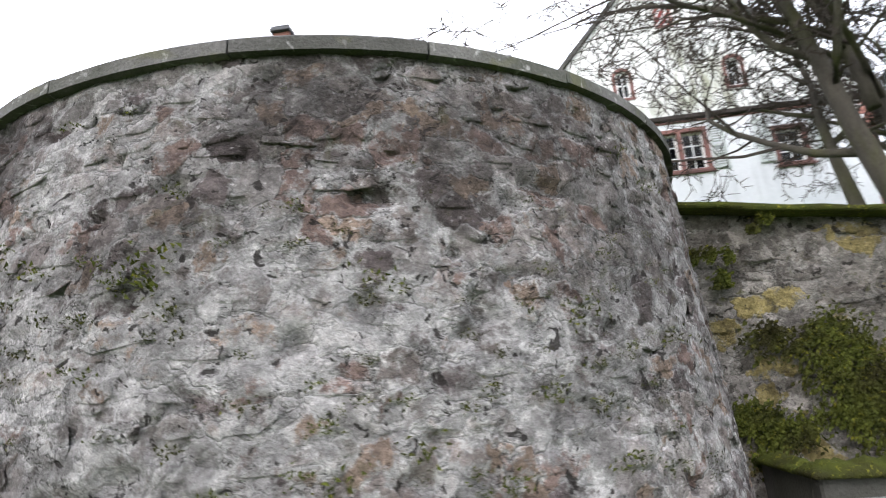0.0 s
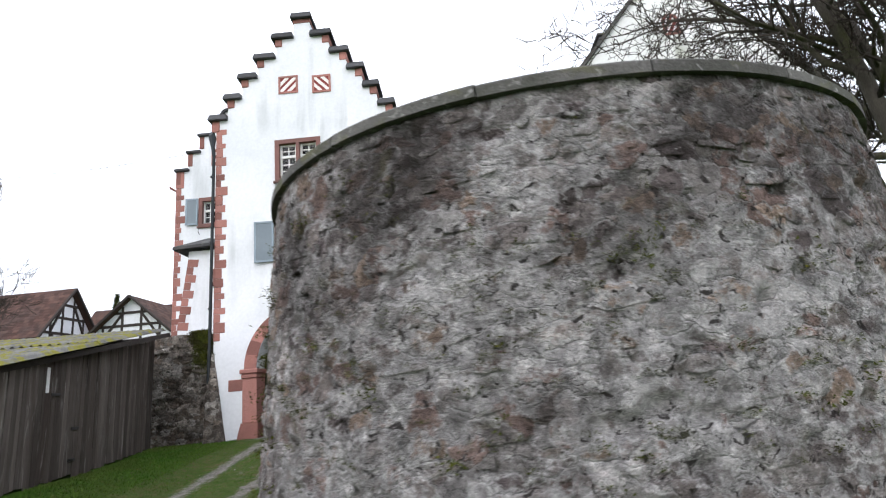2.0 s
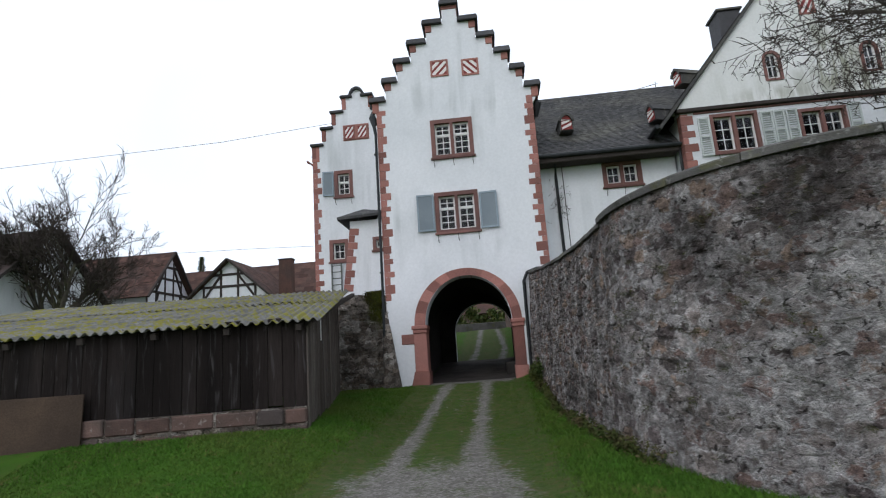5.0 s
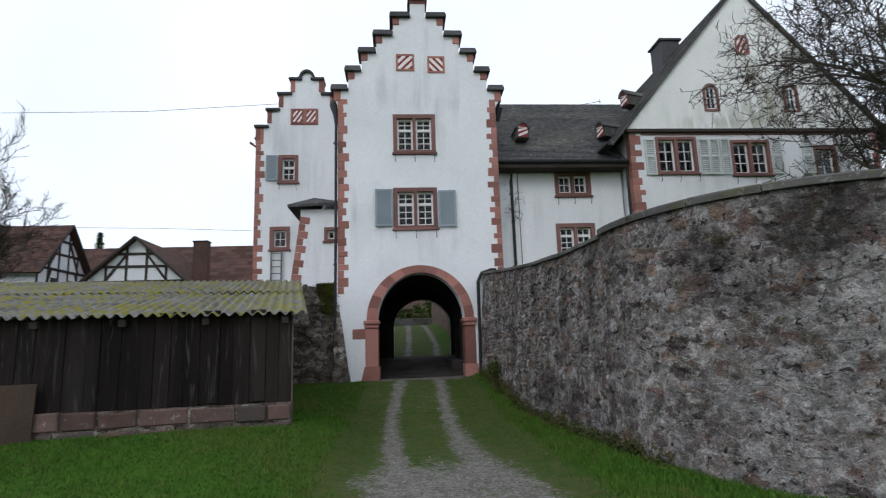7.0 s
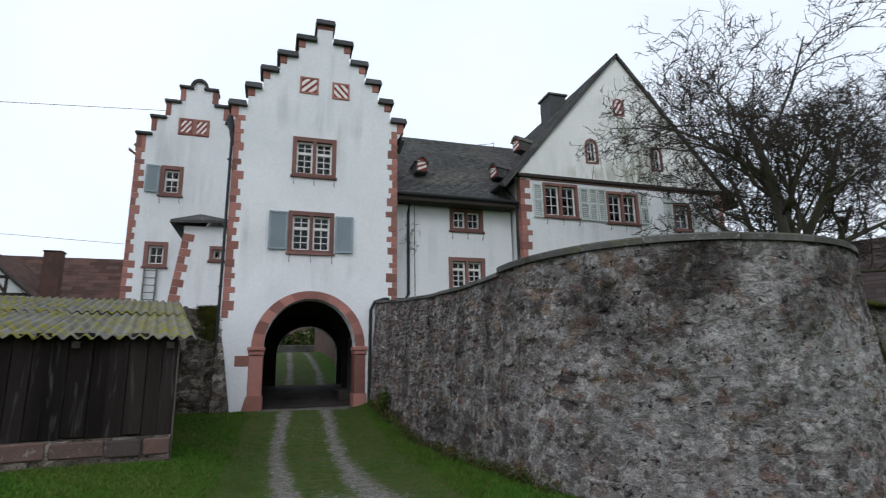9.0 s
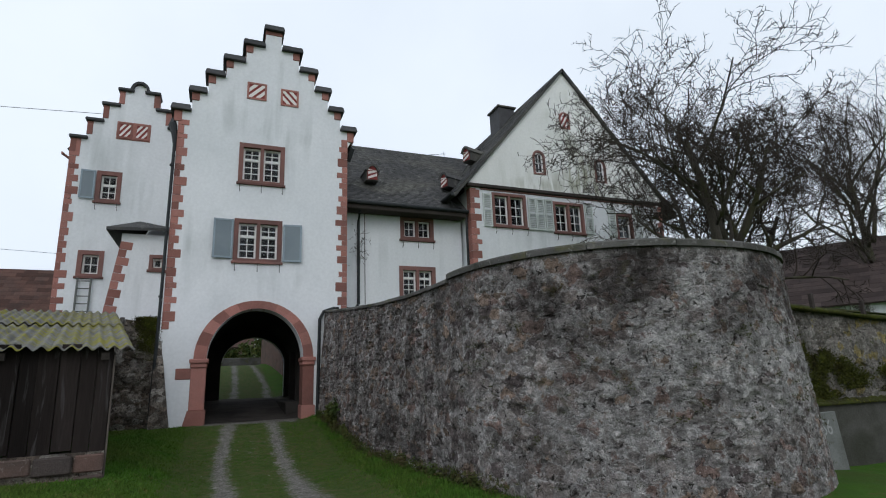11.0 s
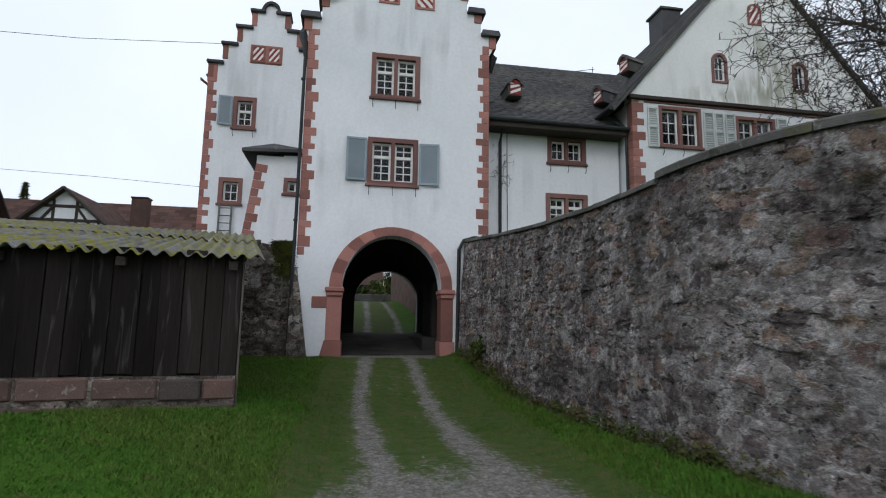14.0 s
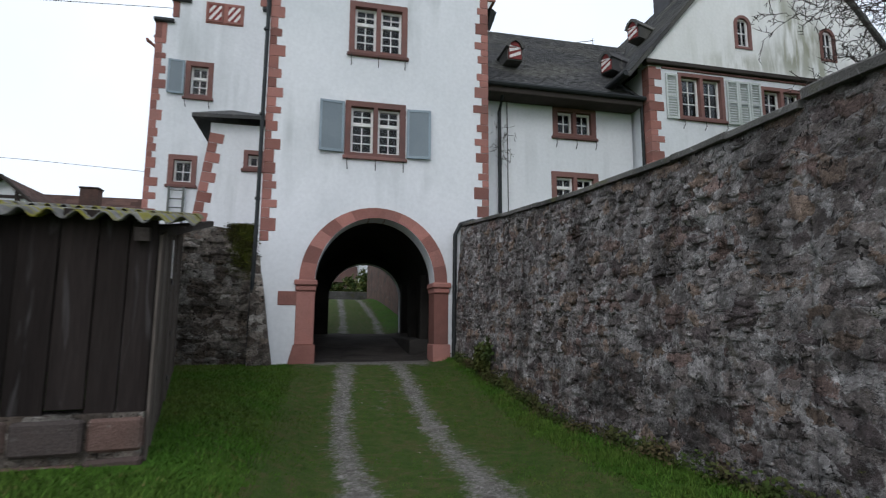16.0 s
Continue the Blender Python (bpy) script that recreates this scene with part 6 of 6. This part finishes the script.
def moss_rim(x0, x1, y0, y1, seed):
    """A lumpy cushion of moss along a rim."""
    bm = sheet(x0, x1, y0, y1, max(6, int((x1 - x0) / 0.03)), max(6, int((y1 - y0) / 0.03)), lambda x, y: 1.115 + 0.09 * min(1.0, 9 * min(x - x0, x1 - x, y - y0, y1 - y)) * (0.7 + 0.5 * noise.noise((x * 9, y * 9, seed)) + 0.25 * noise.noise((x * 31, y * 31, seed))))
    got = bmesh.ops.extrude_face_region(bm, geom=bm.faces[:])
    for v in got["geom"]:
        if isinstance(v, bmesh.types.BMVert):
            v.co.z = 1.09
    part("moss_rim", bm, MOSS, tank, "green and yellow moss cushion on the rim", True)


moss_rim(TX_A - 0.05, TX_B + 0.03, 4.68, 4.98, 1)
moss_rim(TX_A - 0.05, TX_A + 0.16, 4.985, 5.62, 2)
slab_m = Matrix.Translation((2.55, 4.35, 0.0)) @ Matrix.Rotation(radians(6), 4, "Z") @ Matrix.Rotation(radians(-4), 4, "X")
cslab = thing("concrete_slab", (2.8, 4.15, 0.0), "upright concrete slab with the chalk mark S6", "slab")
part("plate", boxed(0.0, 0.62, 0, 0.08, 0.0, 1.02, 0.012, slab_m), CONCRETE, cslab)
txt = bpy.data.curves.new("chalk_mark", "FONT")
txt.body, txt.size, txt.extrude = "S6", 0.34, 0.001
txt.materials.append(CHALK)
mark = new("chalk_mark", txt)
mark.matrix_basis = slab_m @ Matrix.Translation((0.08, -0.003, 0.66)) @ Matrix.Rotation(radians(90), 4, "X")
under(mark, cslab)
for x in (5.2, 6.9, 8.6):
    solid("fence_post", boxed(x - 0.04, x + 0.04, 5.85, 5.93, rw_top(x) + 0.1, rw_top(x) + 0.45, 0.01), BEAM, "short weathered post on the mossy coping", "post", group="posts on the coping")

# ---------- plants, moss and loose stones ----------
clump("weed", (-4.02, 12.3, 0.55), (0.22, 0.35, 0.8), 700, 0.05, IVY, 12, "leafy green weed at the foot of the lane wall", "weed")
clump("weed", (-3.95, 11.2, 0.45), (0.16, 0.4, 0.35), 350, 0.045, IVY, 13, "low green weed at the foot of the lane wall", "weed")


def moss_drape():
    """Moss and ivy hanging in uneven tongues over the top of the yard wall."""
    rnd = random.Random(14)
    verts, faces = [], []
    for _ in range(34):
        x = -8.46 - abs(rnd.gauss(0, 0.3))
        reach = rnd.uniform(0.15, 0.5) + (rnd.uniform(0.1, 0.75) if x > -8.8 else 0)
        for _ in range(int(220 * reach) + 30):
            d = rnd.random() ** 1.5 * reach
            c = Vector((x + rnd.gauss(0, 0.05 + 0.03 * reach), 14.80 - 0.05 * rnd.random() - 0.03, 3.74 - d + rnd.gauss(0, 0.02)))
            u = Vector((rnd.gauss(0, 1), rnd.gauss(0, 0.5), rnd.gauss(0, 1))).normalized() * rnd.uniform(0.015, 0.035)
            w = Vector((rnd.gauss(0, 1), rnd.gauss(0, 0.6), rnd.gauss(0, 1))).normalized() * rnd.uniform(0.012, 0.03)
            k = len(verts)
            verts += [tuple(c - u), tuple(c + w), tuple(c + u)]
            faces.append((k, k + 1, k + 2))
    me = bpy.data.meshes.new("moss_overhang")
    me.from_pydata(verts, [], faces)
    me.materials.append(MOSS)
    return tagged(new("moss_overhang", me), "dark moss hanging in tongues over the rubble wall", "moss")


moss_drape()


def foot_weeds():
    """Low weeds, moss cushions and dead stalks along the foot of the lane wall."""
    rnd = random.Random(15)
    verts, faces = [], []
    for _ in range(90):
        y = rnd.uniform(4.6, 14.2)
        s = CY - y
        p0, nn = bastion_at(min(s, -0.01) if y > CY else 3.0 * math.asin(min((CY - y) / 3.0, 1)), 0.5)
        base = Vector((p0.x, p0.y, 0)) + Vector((nn.x, nn.y, 0)) * rnd.uniform(0.0, 0.12)
        r, h = rnd.uniform(0.05, 0.16), rnd.uniform(0.05, 0.24)
        for _ in range(int(900 * r)):
            c = base + Vector((rnd.gauss(0, r * 0.4), rnd.gauss(0, r), 0))
            c.z = ground_z(c.x, c.y) + rnd.random() ** 1.3 * h
            u = Vector((rnd.gauss(0, 1), rnd.gauss(0, 1), rnd.gauss(0.3, 0.8))).normalized() * rnd.uniform(0.012, 0.035)
            w = u.orthogonal().normalized() * rnd.uniform(0.008, 0.02)
            k = len(verts)
            verts += [tuple(c - u), tuple(c + w), tuple(c + u), tuple(c - w)]
            faces.append((k, k + 1, k + 2, k + 3))
    me = bpy.data.meshes.new("foot_weeds")
    me.from_pydata(verts, [], faces)
    me.materials.append(WEED)
    return tagged(new("foot_weeds", me), "low weeds and moss along the wall foot", "weed", kind="stuff")


foot_weeds()
for k, (x, z, sx, sz, n) in enumerate(((2.75, 2.6, 0.16, 0.3, 500), (3.6, 1.75, 0.6, 0.7, 2200), (4.6, 1.5, 0.5, 0.8, 2200), (2.9, 1.2, 0.4, 0.5, 1200), (5.6, 1.6, 0.7, 0.6, 1600), (7.4, 1.5, 0.8, 0.6, 1500), (3.2, 1.9, 0.3, 0.35, 700), (4.25, 2.1, 0.16, 0.45, 600), (5.1, 1.9, 0.5, 0.5, 1200), (4.0, 1.25, 0.9, 0.4, 1600), (3.15, 3.0, 0.10, 0.2, 300))):
    clump("moss_patch", (x, 5.66, z - sz / 2), (sx, 0.03, sz), int(n * 1.5), 0.026, MOSS, 30 + k, "cushions of dark green moss on the retaining wall", "moss", 2.0)


def wall_tufts():
    rnd = random.Random(77)
    verts, faces = [], []
    for _ in range(330):
        s = rnd.uniform(0.3, 7.5)
        z = rnd.choice((rnd.uniform(0.4, 3.2), rnd.uniform(1.2, 2.4)))
        p, n = bastion_at(s, z)
        p += n * 0.02
        r = rnd.uniform(0.010, 0.034) * (1.7 if rnd.random() < 0.2 else 1.0)
        for _ in range(26):
            c = p + Vector((rnd.gauss(0, r), rnd.gauss(0, r), rnd.gauss(0, r * 0.6))) + n * abs(rnd.gauss(0, 0.01))
            u = Vector((rnd.gauss(0, 1), rnd.gauss(0, 1), rnd.gauss(0, 1))).normalized() * r * 0.36
            w = u.orthogonal().normalized() * r * 0.3
            k = len(verts)
            verts += [c - u, c + w, c + u]
            faces.append((k, k + 1, k + 2))
    me = bpy.data.meshes.new("wall_moss")
    me.from_pydata([tuple(v) for v in verts], [], faces)
    me.materials.append(MOSS)
    return tagged(new("wall_moss", me), "small tufts of moss in the bastion joints", "moss", kind="stuff")


wall_tufts()


def pebbles():
    rnd = random.Random(41)
    verts, faces = [], []
    for _ in range(1300):
        side = rnd.choice((-1, 1))
        y = rnd.uniform(3.0, 15.0)
        cx, width = along(RUTS[0 if side < 0 else 1], y)
        x = cx + rnd.gauss(0, width * 0.3)
        r = rnd.uniform(0.008, 0.03) * (1.6 if rnd.random() < 0.08 else 1)
        z = ground_z(x, y) + 0.012
        k = len(verts)
        ring = [(x + r * math.cos(a) * rnd.uniform(0.7, 1.2), y + r * math.sin(a) * rnd.uniform(0.7, 1.2), z) for a in [2 * math.pi * i / 6 for i in range(6)]]
        verts += ring + [(x + rnd.uniform(-0.3, 0.3) * r, y, z + r * rnd.uniform(0.3, 0.6))]
        faces += [(k + i, k + (i + 1) % 6, k + 6) for i in range(6)]
    me = bpy.data.meshes.new("gravel")
    me.from_pydata(verts, [], faces)
    me.materials.append(PEBBLE)
    return tagged(new("gravel", me), "loose pale gravel in the wheel ruts", "gravel", kind="stuff")


PEBBLE = surface("pale_gravel", [(0.12, 0.112, 0.10), (0.24, 0.23, 0.215), (0.17, 0.155, 0.14)], 12, 60, 0.9, 0.2, per="island")
pebbles()
bm = bmesh.new()
gz = ground_z(-5.2, 10.1)
rim = [(-5.45 + (0.26 + 0.07 * noise.noise((k, 2.2, 5))) * math.cos(k * 0.6981), 10.1 + (0.14 + 0.05 * noise.noise((k, 7.1, 1))) * math.sin(k * 0.6981)) for k in range(9)]
low = [bm.verts.new((a, b, gz - 0.03)) for a, b in rim]
top = [bm.verts.new((-5.45 + (a + 5.45) * 0.86, 10.1 + (b - 10.1) * 0.86, gz + 0.028 + 0.008 * noise.noise((a * 9, b * 9, 0)))) for a, b in rim]
for k in range(9):
    bm.faces.new((low[k], low[(k + 1) % 9], top[(k + 1) % 9], top[k]))
bm.faces.new(top)
solid("flat_stone", bm, PEBBLE, "pale flat stone set in the wheel rut", "stone")


def grass():
    rnd = np.random.default_rng(3)
    n = 380000
    y = 1.2 + 13.6 * rnd.random(n) ** 1.15
    x = -12.0 + 11.5 * rnd.random(n)
    draw = rnd.random((n, 7))
    verts, faces = [], []
    for i in range(n):
        xx, yy = float(x[i]), float(y[i])
        if (yy > 6.9 and xx < -8.15 - 0.215 * (yy - 7.08)) or math.hypot(xx + 0.5, yy - 5.95) < 3.1 or (xx > -3.5 and yy > 5.5):
            continue
        r = draw[i]
        if r[0] > ease(1.2, 2.6, yy) * ease(-0.5, -1.6, xx):
            continue
        w = wear(xx, yy) if -7.9 < xx < -4.0 else 0.0
        if r[1] < w * 1.5 - 0.24:
            continue
        lush = 0.5 + 0.5 * noise.noise((xx * 1.1, yy * 1.1, 11))
        h = (0.016 + 0.04 * r[2]) * (0.6 + 0.8 * lush) * (1 - 0.45 * min(w * 2, 1))
        if xx > -4.25:
            h *= 1.0 + 0.7 * r[3]
        a = r[4] * 6.283
        bend = 0.045 * (r[5] - 0.5), 0.045 * (r[6] - 0.5)
        wd = 0.004 + 0.005 * r[3]
        z = ground_z(xx, yy) - 0.004
        k = len(verts)
        verts += [(xx - wd * math.cos(a), yy - wd * math.sin(a), z), (xx + wd * math.cos(a), yy + wd * math.sin(a), z), (xx + bend[0] * 1.6, yy + bend[1] * 1.6, z + h)]
        faces.append((k, k + 1, k + 2))
    me = bpy.data.meshes.new("grass")
    me.from_pydata(verts, [], faces)
    me.materials.append(BLADE)
    return tagged(new("grass", me), "short damp grass beside the track", "grass", kind="stuff")


grass()

# ---------- overhead lines ----------
for pts in (((-60, 25, 13.2), (-32, 25, 13.75), (-19, 25, 13.9), (-11.2, 25, 14.4)), ((-60, 30, 10.2), (-36, 30, 9.4), (-20, 30, 8.95), (-13.5, 30, 8.65)), ((-3.0, 22.0, 12.3), (-0.5, 21, 11.95), (2.5, 19.9, 12.1))):
    bm = bmesh.new()
    tube(bm, [Vector(p) for p in pts], 0.012, 4)
    solid("overhead_wire", bm, IRON, "thin dark overhead wire against the sky", "wire", group="overhead wires")

# ---------- masonry pieces ----------
lay_stones(wall_bastion, bastion_at, 0.0, 9.5, top_of, 0.05, 3, 300, [RUBBLE_ONE], near=lambda s, z: 2.6 < s < 6.0 and 1.2 < z < 2.9)
lay_stones(wall_lane, bastion_at, -8.85, 0.0, top_of, 0.05, 4, 260, [RUBBLE_ONE], skip=0.2, proud=(0.006, 0.032), near=lambda s, z: -3.6 < s < -0.2 and 0.5 < z < 3.0, size=(0.09, 0.24), course=(0.05, 0.12))
lay_stones(wall_yard, left_at, -12.0, TX0 - 0.15, lambda s: 3.6, 0.5, 6, 200, [YARD_RUBBLE_ONE], near=lambda s, z: s > -10.6, size=(0.15, 0.4), course=(0.09, 0.18), proud=(0.01, 0.05), skip=0.12)
lay_stones(wall_terrace, rw_at, 2.4, 14.0, rw_top, 0.0, 7, 0, [MOSSY_WALL], size=(0.15, 0.45), course=(0.1, 0.2), skip=0.3, proud=(0.003, 0.018))
